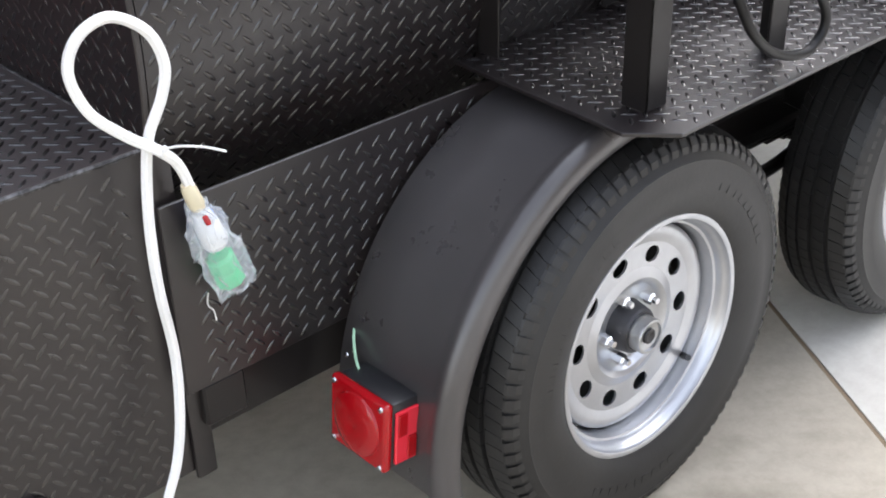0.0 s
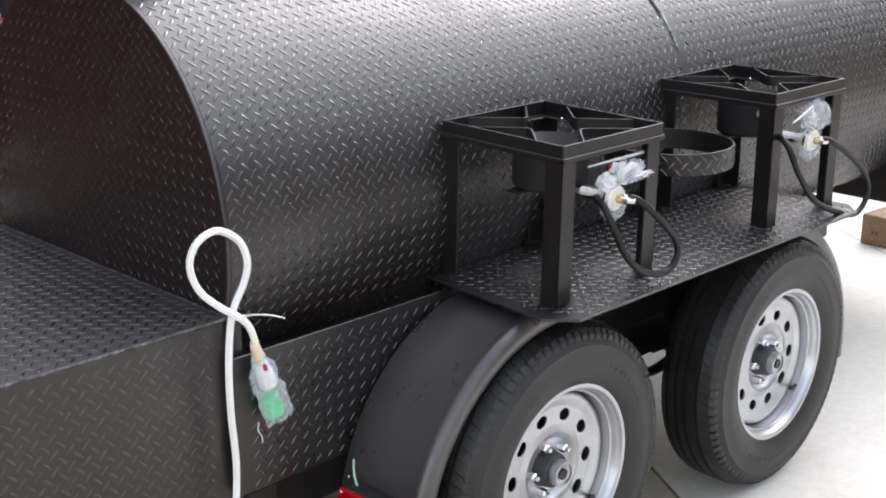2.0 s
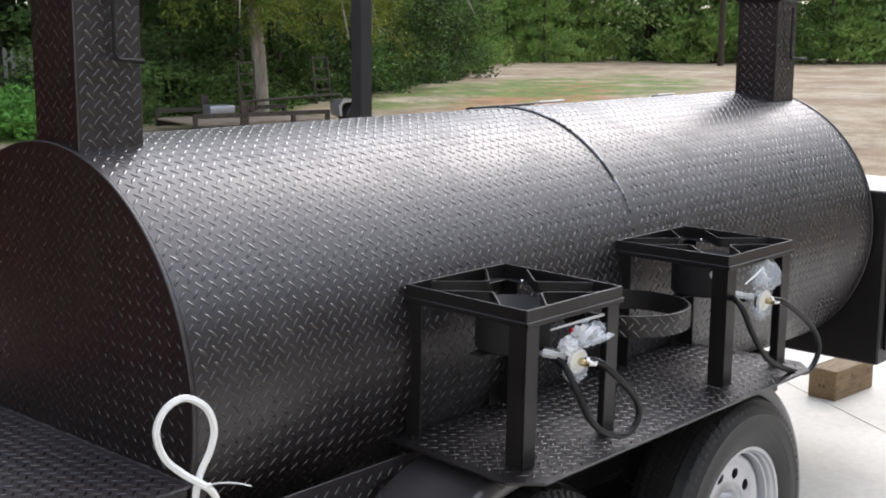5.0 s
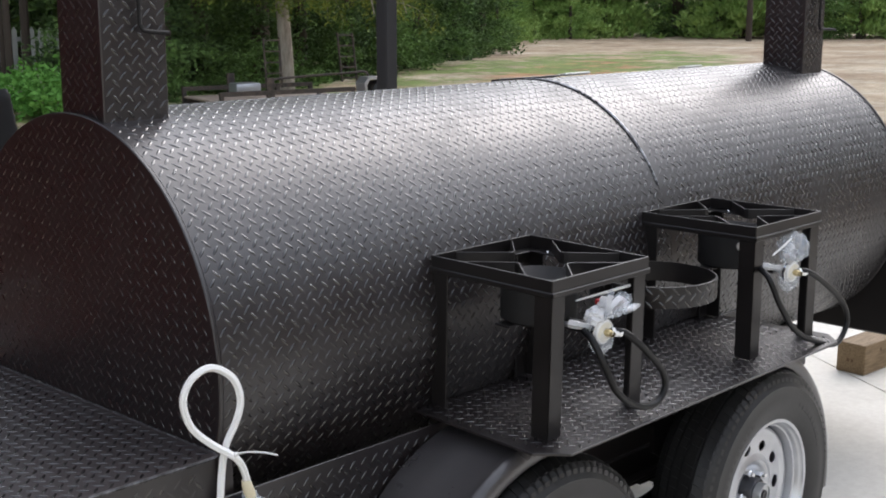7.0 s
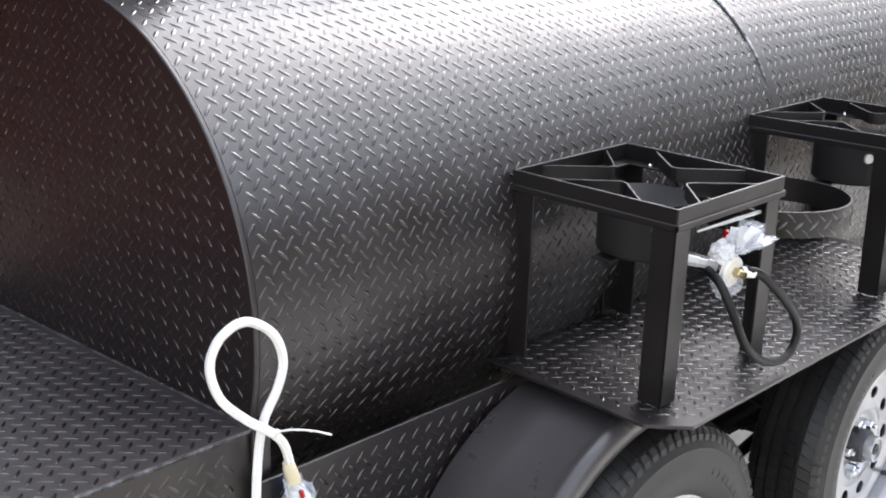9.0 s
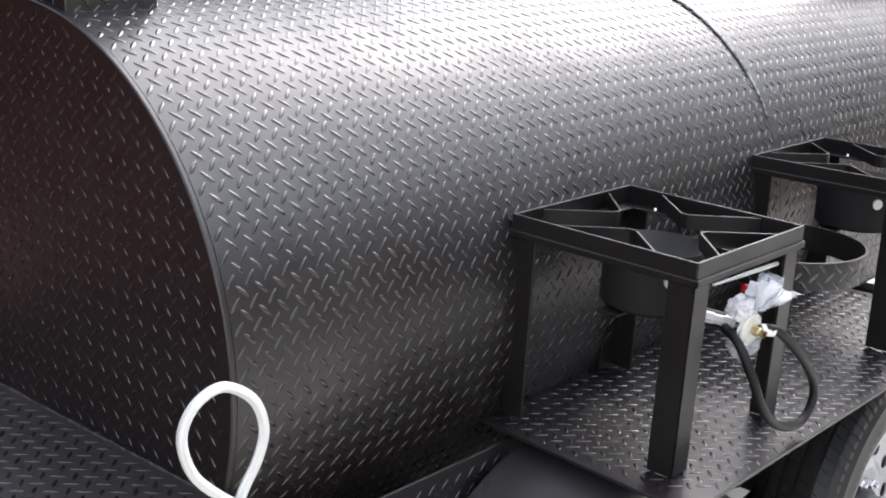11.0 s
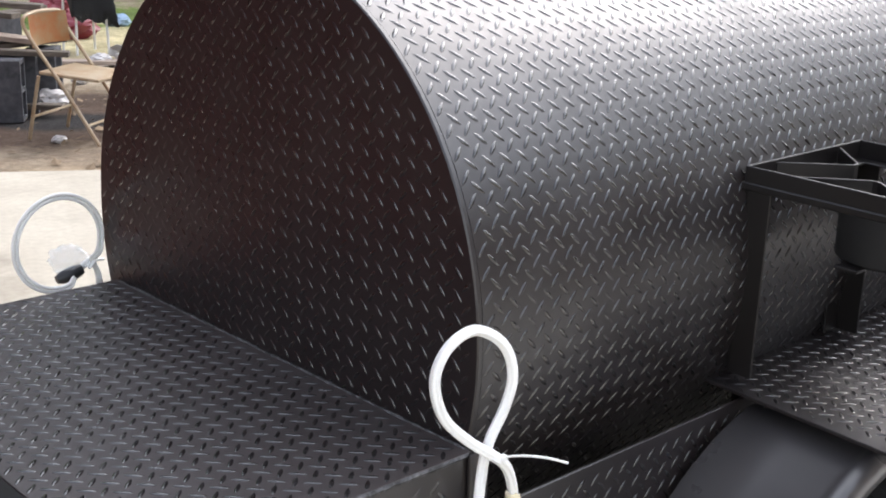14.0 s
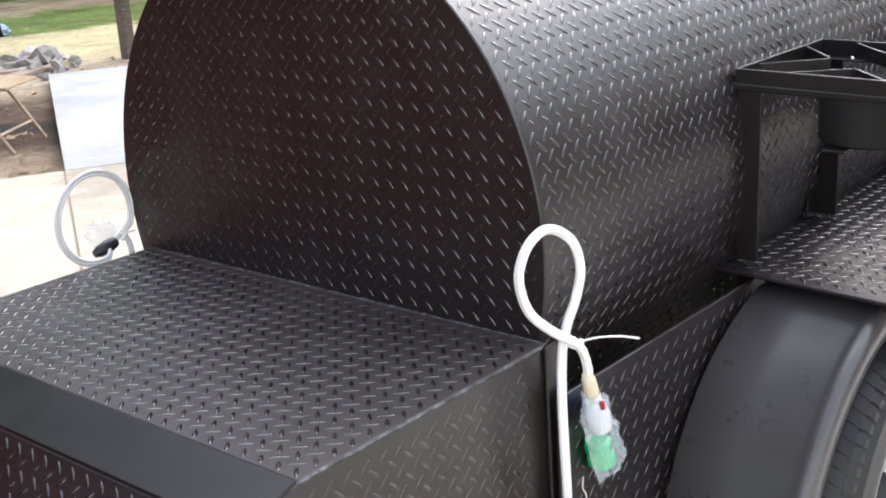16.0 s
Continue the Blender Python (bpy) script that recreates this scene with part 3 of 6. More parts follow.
def make_fender():
    fe = thing("fender", (0, 0, 0), "smooth black rolled-edge steel fender over both wheels", "fender")
    R, cz, top = 0.437, 0.30, 0.737
    path = []
    a0 = radians(186)
    for i in range(25):
        a = a0 + (radians(90) - a0) * i / 24
        path.append((HX1 + R * math.cos(a), cz + R * math.sin(a), math.cos(a), math.sin(a)))
    for i in range(25):
        a = radians(90) + (radians(-6) - radians(90)) * i / 24
        path.append((HX2 - 0.045 + R * math.cos(a), cz + R * math.sin(a), math.cos(a), math.sin(a)))
    sec = [(-0.600, 0.0), (-0.70, 0.001), (-0.796, 0.001), (-0.806, 0.004), (-0.816, 0.0075), (-0.825, 0.0065), (-0.832, 0.0), (-0.836, -0.011), (-0.837, -0.030)]
    sec = sec + [(y + 0.0035, o - 0.0035) for y, o in sec[::-1]]
    bm = bmesh.new()
    rows = [[bm.verts.new((x + nx * o, y, z + nz * o)) for y, o in sec] for x, z, nx, nz in path]
    n = len(sec)
    for a, b in zip(rows, rows[1:]):
        for i in range(n):
            bm.faces.new((a[i], a[(i + 1) % n], b[(i + 1) % n], b[i]))
    bm.faces.new(rows[0])
    bm.faces.new(rows[-1][::-1])
    bmesh.ops.recalc_face_normals(bm, faces=bm.faces)
    part("shell", bm, M_FENDER, fe, smooth=True, angle=50)
    part("bracket", box((1.1, 0.02, 0.05), (1.22, -0.62, 0.665), 0.003), M_STEEL, fe)
    for x in (0.372, 0.386):
        part("rivet", lathe([(0, 0.003), (0.004, 0.002), (0.005, 0)], 10, m=Matrix.Translation((x - 0.008, -0.63, 0.42)) @ Matrix.Rotation(radians(-90), 4, "Y")), M_CHROME, fe)
    return fe


make_fender()


def wheel_height(r):
    """Outward height of the pressed wheel disc at a radius."""
    pts = [(0.040, 0.026), (0.062, 0.026), (0.072, 0.030), (0.080, 0.041), (0.087, 0.0445), (0.095, 0.042), (0.103, 0.0395), (0.148, 0.0415), (0.160, 0.046), (0.170, 0.0485), (0.176, 0.045), (0.180, 0.034)]
    return float(np.interp(r, [p[0] for p in pts], [p[1] for p in pts]))


def make_wheel(at, label):
    m = Matrix(((1, 0, 0, 0), (0, 0, -1, 0), (0, 1, 0, 0), (0, 0, 0, 1)))
    wh = thing("wheel", Matrix.Translation(at) @ m, label, "wheel", "wheels of the trailer")
    # tyre carcass
    half = [(0.196, 0.070), (0.203, 0.084), (0.212, 0.090), (0.226, 0.097), (0.250, 0.103), (0.272, 0.1045), (0.296, 0.101), (0.300, 0.1025), (0.304, 0.099), (0.322, 0.091), (0.331, 0.083), (0.3365, 0.074), (0.3385, 0.04), (0.339, 0.0)]
    prof = half + [(r, -0.72 * h) for r, h in half[-2::-1]]
    tyre = part("tyre", lathe(prof, 96), M_RUBBER, wh, smooth=True, angle=50)
    # tread blocks in five ribs
    verts, faces = [], []
    n = 84
    ribs = [(-0.083, -0.054, 0.0, 0.010), (-0.047, -0.020, 0.4, 0.006), (-0.013, 0.013, 0.1, 0.004), (0.020, 0.047, 0.6, 0.006), (0.054, 0.083, 0.3, 0.010)]
    for z0, z1, off, skew in ribs:
        for k in range(n):
            a0, a1 = 2 * math.pi * (k + off) / n, 2 * math.pi * (k + off + 0.94) / n
            base = len(verts)
            for r, inset in ((0.334, 0.0), (0.3455, 0.0016)):
                for a, z in ((a0, z0 + inset), (a1, z0 + inset), (a1, z1 - inset), (a0, z1 - inset)):
                    rr = r - (0.010 if abs(z) > 0.08 else 0.0015 if abs(z) > 0.05 else 0)
                    aa = a + skew * (z - z0) / (z1 - z0) * 3
                    verts.append((rr * math.cos(aa), rr * math.sin(aa), z))
            faces += [tuple(base + q for q in f) for f in ((4, 5, 6, 7), (0, 1, 5, 4), (1, 2, 6, 5), (2, 3, 7, 6), (3, 0, 4, 7))]
    # shoulder notches running down the sidewall
    for k in range(n):
        for s in (1, -1):
            a = 2 * math.pi * (k + 0.3) / n
            base = len(verts)
            for da in (-0.024, 0.024):
                for r, h in ((0.336, 0.082), (0.334, 0.0855), (0.323, 0.0935), (0.312, 0.0955)):
                    verts.append((r * math.cos(a + da), r * math.sin(a + da), s * h))
            for q in range(3):
                f = (base + q, base + q + 1, base + q + 5, base + q + 4)
                faces.append(f if s < 0 else f[::-1])
    me = bpy.data.meshes.new("tread")
    me.from_pydata([(x, y, z if z > 0 else 0.72 * z) for x, y, z in verts], [], faces)
    me.materials.append(M_RUBBER)
    tr = new("tread", me)
    tr.parent = tyre
    tagged(tr, kind="stuff")
    # raised sidewall marks
    rnd = random.Random(5)
    for start, count in ((20, 9), (118, 12), (235, 10)):
        for k in range(count):
            a = radians(start + k * 5.0)
            w = rnd.uniform(0.008, 0.016)
            part("raised_mark", box((0.016, w, 0.0012), (0, 0, 0), 0.0, Matrix.Rotation(a, 4, "Z") @ Matrix.Translation((0.262, 0, 0.1038))), M_RUBBER, tyre)
    # rim barrel
    rp = [(0.2085, 0.0845), (0.2105, 0.0865), (0.209, 0.0895), (0.204, 0.0905), (0.2000, 0.0885), (0.1985, 0.0815), (0.1955, 0.0785), (0.1925, 0.0750), (0.1915, 0.0690), (0.1895, 0.0650), (0.1860, 0.0635), (0.1845, 0.0560), (0.1835, 0.040), (0.1790, -0.05), (0.19, -0.08), (0.2, -0.088), (0.204, -0.086), (0.1975, -0.06), (0.1975, 0.07)]
    part("rim", lathe(rp, 80, closed=True), M_RIM, wh, smooth=True, angle=40)
    # pressed disc with ten round windows
    bm = bmesh.new()
    ra, rb, rc, hole = 0.104, 0.147, 0.1255, (0.0145, 0.0175)
    count = 32
    for s in range(10):
        c = radians(32.8 - 36 * s)
        sq, rg, low = [], [], []
        for k in range(count):
            t = 8.0 * k / count
            e = int(t // 2)
            f = t % 2 - 1
            x, y = ((1, f), (-f, 1), (-1, -f), (f, -1))[e]
            r = (ra + rb) / 2 + x * (rb - ra) / 2
            a = c + y * math.pi / 10
            sq.append(bm.verts.new((r * math.cos(a), r * math.sin(a), wheel_height(r))))
            ang = math.atan2(y, x)
            r2, a2 = rc + hole[0] * math.cos(ang), c + hole[1] * math.sin(ang) / rc
            rg.append(bm.verts.new((r2 * math.cos(a2), r2 * math.sin(a2), wheel_height(r2))))
            low.append(bm.verts.new((r2 * math.cos(a2), r2 * math.sin(a2), wheel_height(r2) - 0.004)))
        for k in range(count):
            j = (k + 1) % count
            bm.faces.new((sq[k], sq[j], rg[j], rg[k]))
            bm.faces.new((rg[k], rg[j], low[j], low[k]))
    def band(radii):
        lathe([(r, wheel_height(r)) for r in radii], 80, bm)
    band((0.040, 0.050, 0.062, 0.067, 0.072, 0.076, 0.080, 0.084, 0.087, 0.091, 0.095, 0.099, 0.104))
    band((0.147, 0.153, 0.160, 0.166, 0.172, 0.176, 0.179))
    bmesh.ops.remove_doubles(bm, verts=bm.verts, dist=0.0004)
    bmesh.ops.recalc_face_normals(bm, faces=bm.faces)
    for f in bm.faces:
        if f.normal.z < -0.3:
            f.normal_flip()
    part("disc", bm, M_RIM, wh, "silver painted pressed-steel disc with ten round holes", smooth=True, angle=40)
    part("brake_drum", lathe([(0, -0.005), (0.16, -0.005), (0.168, -0.02), (0.168, -0.09), (0, -0.09)], 48), M_HOLE, wh, smooth=True)
    part("hub", lathe([(0.0, 0.018), (0.047, 0.018), (0.0435, 0.032), (0.0395, 0.056), (0.036, 0.060), (0.0, 0.060)], 32), M_HUB, wh, "dark cast hub barrel", smooth=True)
    cap = part("grease_cap", lathe([(0.030, 0.058), (0.0305, 0.079), (0.029, 0.0825), (0.0255, 0.0825), (0.0245, 0.078), (0.022, 0.077), (0.0, 0.077)], 32), M_GREASE, wh, "bare steel grease cap with a black rubber plug", smooth=True)
    part("plug", lathe([(0.013, 0.0765), (0.013, 0.081), (0.010, 0.082), (0.004, 0.0795), (0.0, 0.0795)], 20), M_BLACKPLASTIC, cap, smooth=True)
    for k in range(5):
        a = radians(36 + 72 * k)
        c = Matrix.Translation((0.0575 * math.cos(a), 0.0575 * math.sin(a), 0.026))
        bm = lathe([(0, 0.022), (0.0075, 0.022), (0.0105, 0.019), (0.0105, 0.008), (0.0095, 0.0)], 6, m=c)
        lathe([(0, 0.030), (0.0052, 0.030), (0.006, 0.028), (0.006, 0.02)], 12, bm, c)
        part("lug_nut", bm, M_CHROME, wh)
    a = radians(-41)
    d = Vector((math.cos(a), math.sin(a), 0))
    pts = [d * 0.178 + Vector((0, 0, 0.050)), d * 0.172 + Vector((0, 0, 0.058)), d * 0.160 + Vector((0, 0, 0.068)), d * 0.148 + Vector((0, 0, 0.077))]
    part("valve_stem", tube(pts, [0.006, 0.0058, 0.0045, 0.0052], 10), M_BLACKPLASTIC, wh, smooth=True)
    return wh


wheel = make_wheel((HX1, TYRE_Y, HZ), "black trailer tyre on a silver ten-hole steel wheel")
for x in (HX1, HX2):
    copy_thing(wheel, Matrix.Translation((x, 0.618, HZ)) @ Matrix(((-1, 0, 0, 0), (0, 0, 1, 0), (0, 1, 0, 0), (0, 0, 0, 1))))
copy_thing(wheel, Matrix.Translation((HX2, TYRE_Y, HZ)) @ Matrix(((1, 0, 0, 0), (0, 0, -1, 0), (0, 1, 0, 0), (0, 0, 0, 1))))
for wx in (HX1, HX2):
    ax = thing("axle", (wx, 0, HZ), "black painted square trailer axle with leaf springs", "axle", "axles of the trailer")
    part("beam", box((0.06, 1.25, 0.06), (0, -0.05, -0.02), 0.005), M_STEEL, ax)
    for k in range(4):
        ln = 0.62 - 0.12 * k
        part("leaf", box((ln, 0.045, 0.008), (0, -0.555, 0.030 - 0.009 * k), 0.002), M_STEEL, ax)

SH = 0.755


def make_shelf():
    sh = thing("side_shelf", (0, 0, 0), "black checker-plate side shelf with clipped corners above the fender", "shelf")
    out = [(0.695, -0.508), (0.662, -0.885), (0.715, -0.945), (1.868, -0.945), (1.925, -0.89), (1.90, -0.508)]
    part("plate", prism(out, "z", SH - 0.006, SH, bevel=0.001), M_PLATE, sh)
    flat_treads(sh, (0.655, -0.945, SH + 0.0003), (1, 0, 0), (0, 1, 0), 1.28, 0.44, lambda u, v: u > 0.045 + max(0, 0.06 - v) * 0.9 and u < 1.24 - max(0, 0.06 - v))
    for x in (0.80, 1.25, 1.72):
        part("brace", prism([(-0.51, SH - 0.008), (-0.60, SH - 0.008), (-0.51, SH - 0.12)], "x", x - 0.004, x + 0.004), M_STEEL, sh)
    return sh


make_shelf()



def make_stove(at, label):
    """Square angle-iron burner stand with a star grate, a burner and a gas regulator on a hose."""
    st = thing("burner_stand", at, label, "burner stand", "burner stands on the shelf")
    s, h = 0.339, 0.342
    H = s / 2
    for k in range(4):
        turn = Matrix.Rotation(k * math.pi / 2, 4, "Z")
        part("top_rail", box((s - 0.002, 0.005, 0.036), tuple(turn @ Vector((0, -H + 0.0025, h - 0.018))), 0.0012, turn), M_STEEL, st)
        part("rail_lip", box((s + 0.007, 0.006, 0.012), tuple(turn @ Vector((0, -H - 0.0005, h - 0.031))), 0.002, turn), M_STEEL, st)
        part("inner_flange", box((s - 0.02, 0.028, 0.004), tuple(turn @ Vector((0, -H + 0.019, h - 0.032))), 0.001, turn), M_STEEL, st)
        c = turn @ Vector((-H, -H, 0))
        bm = bmesh.new()
        for dx, dy, sx, sy in ((0.0035 + 0.0225, 0.006, 0.045, 0.005), (0.006, 0.0035 + 0.0225, 0.005, 0.045)):
            box((sx, sy, h - 0.036), tuple(turn @ Vector((-H + dx, -H + dy, (h - 0.036) / 2 + 0.001))), 0.0012, turn, bm)
        part("leg", bm, M_STEEL, st)
        # bent flat bar of the star grate
        z = h - 0.016
        p = [turn @ Vector(q) for q in ((-0.094, -H + 0.008, z), (-0.012, -0.084, z), (-0.005, -0.079, z), (0.005, -0.079, z), (0.012, -0.084, z), (0.094, -H + 0.008, z))]
        bm = bmesh.new()
        for a, b in zip(p, p[1:]):
            d = b - a
            box((d.length + 0.002, 0.004, 0.026), tuple((a + b) / 2), 0.001, Matrix.Rotation(math.atan2(d.y, d.x), 4, "Z"), bm)
        part("grate_bar", bm, M_STEEL, st)
        part("bolt", lathe([(0, 0.004), (0.004, 0.004), (0.005, 0)], 8, m=Matrix.Translation(turn @ Vector((0.10, -H + 0.016, h - 0.030)))), M_CHROME, st)
    part("burner_bowl", lathe([(0.0, h - 0.075), (0.03, h - 0.078), (0.075, h - 0.045), (0.082, h - 0.04), (0.085, h - 0.05), (0.085, h - 0.135), (0.08, h - 0.14), (0, h - 0.14)], 40), M_IRON, st, "black cast burner bowl", smooth=True)
    # bright disc stands in for light that shows through a vent hole
    part("vent_light_disc", lathe([(0, 0.0035), (0.010, 0.003), (0.0115, 0.0)], 20, m=Matrix.Rotation(radians(228), 4, "Z") @ Matrix.Translation((0.0848, 0, h - 0.078)) @ Matrix.Rotation(radians(90), 4, "Y")), M_GREASE, st, "bright round disc painted in for light through a vent hole", smooth=True)
    part("burner_bracket", box((0.20, 0.04, 0.005), (0.0, 0.02, h - 0.143), 0.001), M_STEEL, st)
    part("venturi_pipe", tube([(0.0, 0.0, h - 0.13), (0.0, -0.03, h - 0.136), (0.0, -0.11, h - 0.136), (0.0, -0.135, h - 0.136)], 0.014, 12), M_STEEL, st, smooth=True)
    return st


STOVE_Y = -0.703
stove = make_stove((0.895, STOVE_Y, SH + 0.0015), "black angle-iron burner stand with a star-shaped grate")
copy_thing(stove, Matrix.Translation((1.707, STOVE_Y, SH + 0.0015)))
stove.matrix_world = Matrix.Translation((0.897, STOVE_Y, SH + 0.003)) @ Matrix.Rotation(radians(1.0), 4, "X")


# ---- burner fittings, ring, cords, lamp ----
M_HOSE = shader("black_rubber_hose", (0.006, 0.006, 0.0065), 0.45, Specular_IOR_Level=0.35)
bumped(M_HOSE, noise_of(M_HOSE, 260.0, 3), 0.25, 0.0006)
M_CAST = shader("die_cast_zinc", (0.85, 0.845, 0.82), 0.3, 0.15)
M_SHINY = shader("bright_plated_steel", (0.92, 0.92, 0.91), 0.2, 0.1)
M_DISC = shader("cream_face_disc", (0.76, 0.72, 0.6), 0.4, 0.0)
bumped(M_DISC, noise_of(M_DISC, 600.0, 1), 0.5, 0.001)
M_SHEEN = shader("shiny_white_film", (0.9, 0.9, 0.92), 0.08, 0.0, Specular_IOR_Level=0.9)
M_BRASS = shader("brass_fitting", (0.6, 0.49, 0.27), 0.3, 0.95)
M_FILM = shader("white_plastic_film", (0.9, 0.91, 0.93), 0.10, 0.0, Alpha=0.75, Specular_IOR_Level=0.8)
M_BAG = shader("clear_plastic_film", (0.86, 0.92, 0.98), 0.08, 0.0, Alpha=0.24, Specular_IOR_Level=1.0)
M_WHITE = shader("white_nylon", (0.82, 0.82, 0.8), 0.4)
bumped(M_WHITE, noise_of(M_WHITE, 120.0, 3), 0.15, 0.0008)
M_CREAM = shader("cream_moulded_plug", (0.72, 0.65, 0.46), 0.45)
bumped(M_CREAM, noise_of(M_CREAM, 150.0, 2), 0.15, 0.0008)
M_GREEN = shader("green_plastic_plug", (0.0, 0.55, 0.19), 0.22, 0.0, Coat_Weight=0.4)
M_BLUE = shader("blue_plastic_plug", (0.06, 0.26, 0.8), 0.3)
M_CLEAR = shader("milky_clear_plug", (0.86, 0.89, 0.9), 0.2, 0.0, Transmission_Weight=0.15)

M_CORD = shader("braided_nylon_sleeve", (0.86, 0.855, 0.83), 0.3, 0.0, Subsurface_Weight=0.3, Subsurface_Radius=(1, 1, 1), Subsurface_Scale=0.004)
_co = M_CORD.node_tree.nodes.new("ShaderNodeTexCoord")
_w = nd(M_CORD, "ShaderNodeTexVoronoi", Scale=800.0)
wire(M_CORD, _co.outputs["Object"], _w.inputs["Vector"])
wire(M_CORD, ramp(M_CORD, _w.outputs["Distance"], [(0.1, (0.96, 0.955, 0.93)), (0.8, (0.86, 0.86, 0.83))]), bsdf(M_CORD).inputs["Base Color"])
bumped(M_CORD, _w.outputs["Distance"], 0.5, 0.0012)


def crumple(bm, amount, scale, seed=0.0):
    for v in bm.verts:
        q = v.co * scale + Vector((seed, seed * 2, seed * 3))
        v.co += amount * Vector((noise.noise(q), noise.noise(q + Vector((7, 1, 3))), noise.noise(q + Vector((2, 9, 5)))))
    return bm


def wrinkled_bag(at, size, turn, seed, bm=None):
    bm = bm or bmesh.new()
    made = bmesh.ops.create_icosphere(bm, subdivisions=4, radius=1.0)["verts"]
    m = Matrix.Translation(at) @ turn @ Matrix.Diagonal((*size, 1))
    for v in made:
        q = v.co * 2.2 + Vector((seed, 0, 0))
        q2 = v.co * 5.5 + Vector((0, seed, 0))
        k = 1 + 0.28 * noise.noise(q) + 0.16 * abs(noise.noise(q2)) - 0.2 * abs(noise.noise(q2 * 2.1))
        v.co = m @ (v.co * k)
    return bm


def film_shred(rg, base, d, ln, w, k, material):
    """Torn strip of film: a thin folded ribbon."""
    bm = bmesh.new()
    side = Vector((-d.z, 0.3, d.x)).normalized() * w
    rows = []
    for i, s in enumerate((0.0, 0.25, 0.5, 0.75, 1.0)):
        q = base + d * ln * s + 0.012 * Vector((noise.noise(Vector((s * 3, k * 1.7, 0))), noise.noise(Vector((k * 1.3, s * 4, 2))), noise.noise(Vector((s * 4, k * 2.1, 7)))))
        f = 1 - 0.5 * s
        rows.append((bm.verts.new(q - side * f + Vector((0, 0.004 * (-1) ** i, 0))), bm.verts.new(q + Vector((0, -0.007, 0))), bm.verts.new(q + side * f + Vector((0, 0.005, 0)))))
    for a_, b_ in zip(rows, rows[1:]):
        for q in (0, 1):
            bm.faces.new((a_[q], a_[q + 1], b_[q + 1], b_[q]))
    bmesh.ops.solidify(bm, geom=bm.faces[:], thickness=0.0005)
    part("film_shred", bm, material, rg, smooth=True, angle=60)


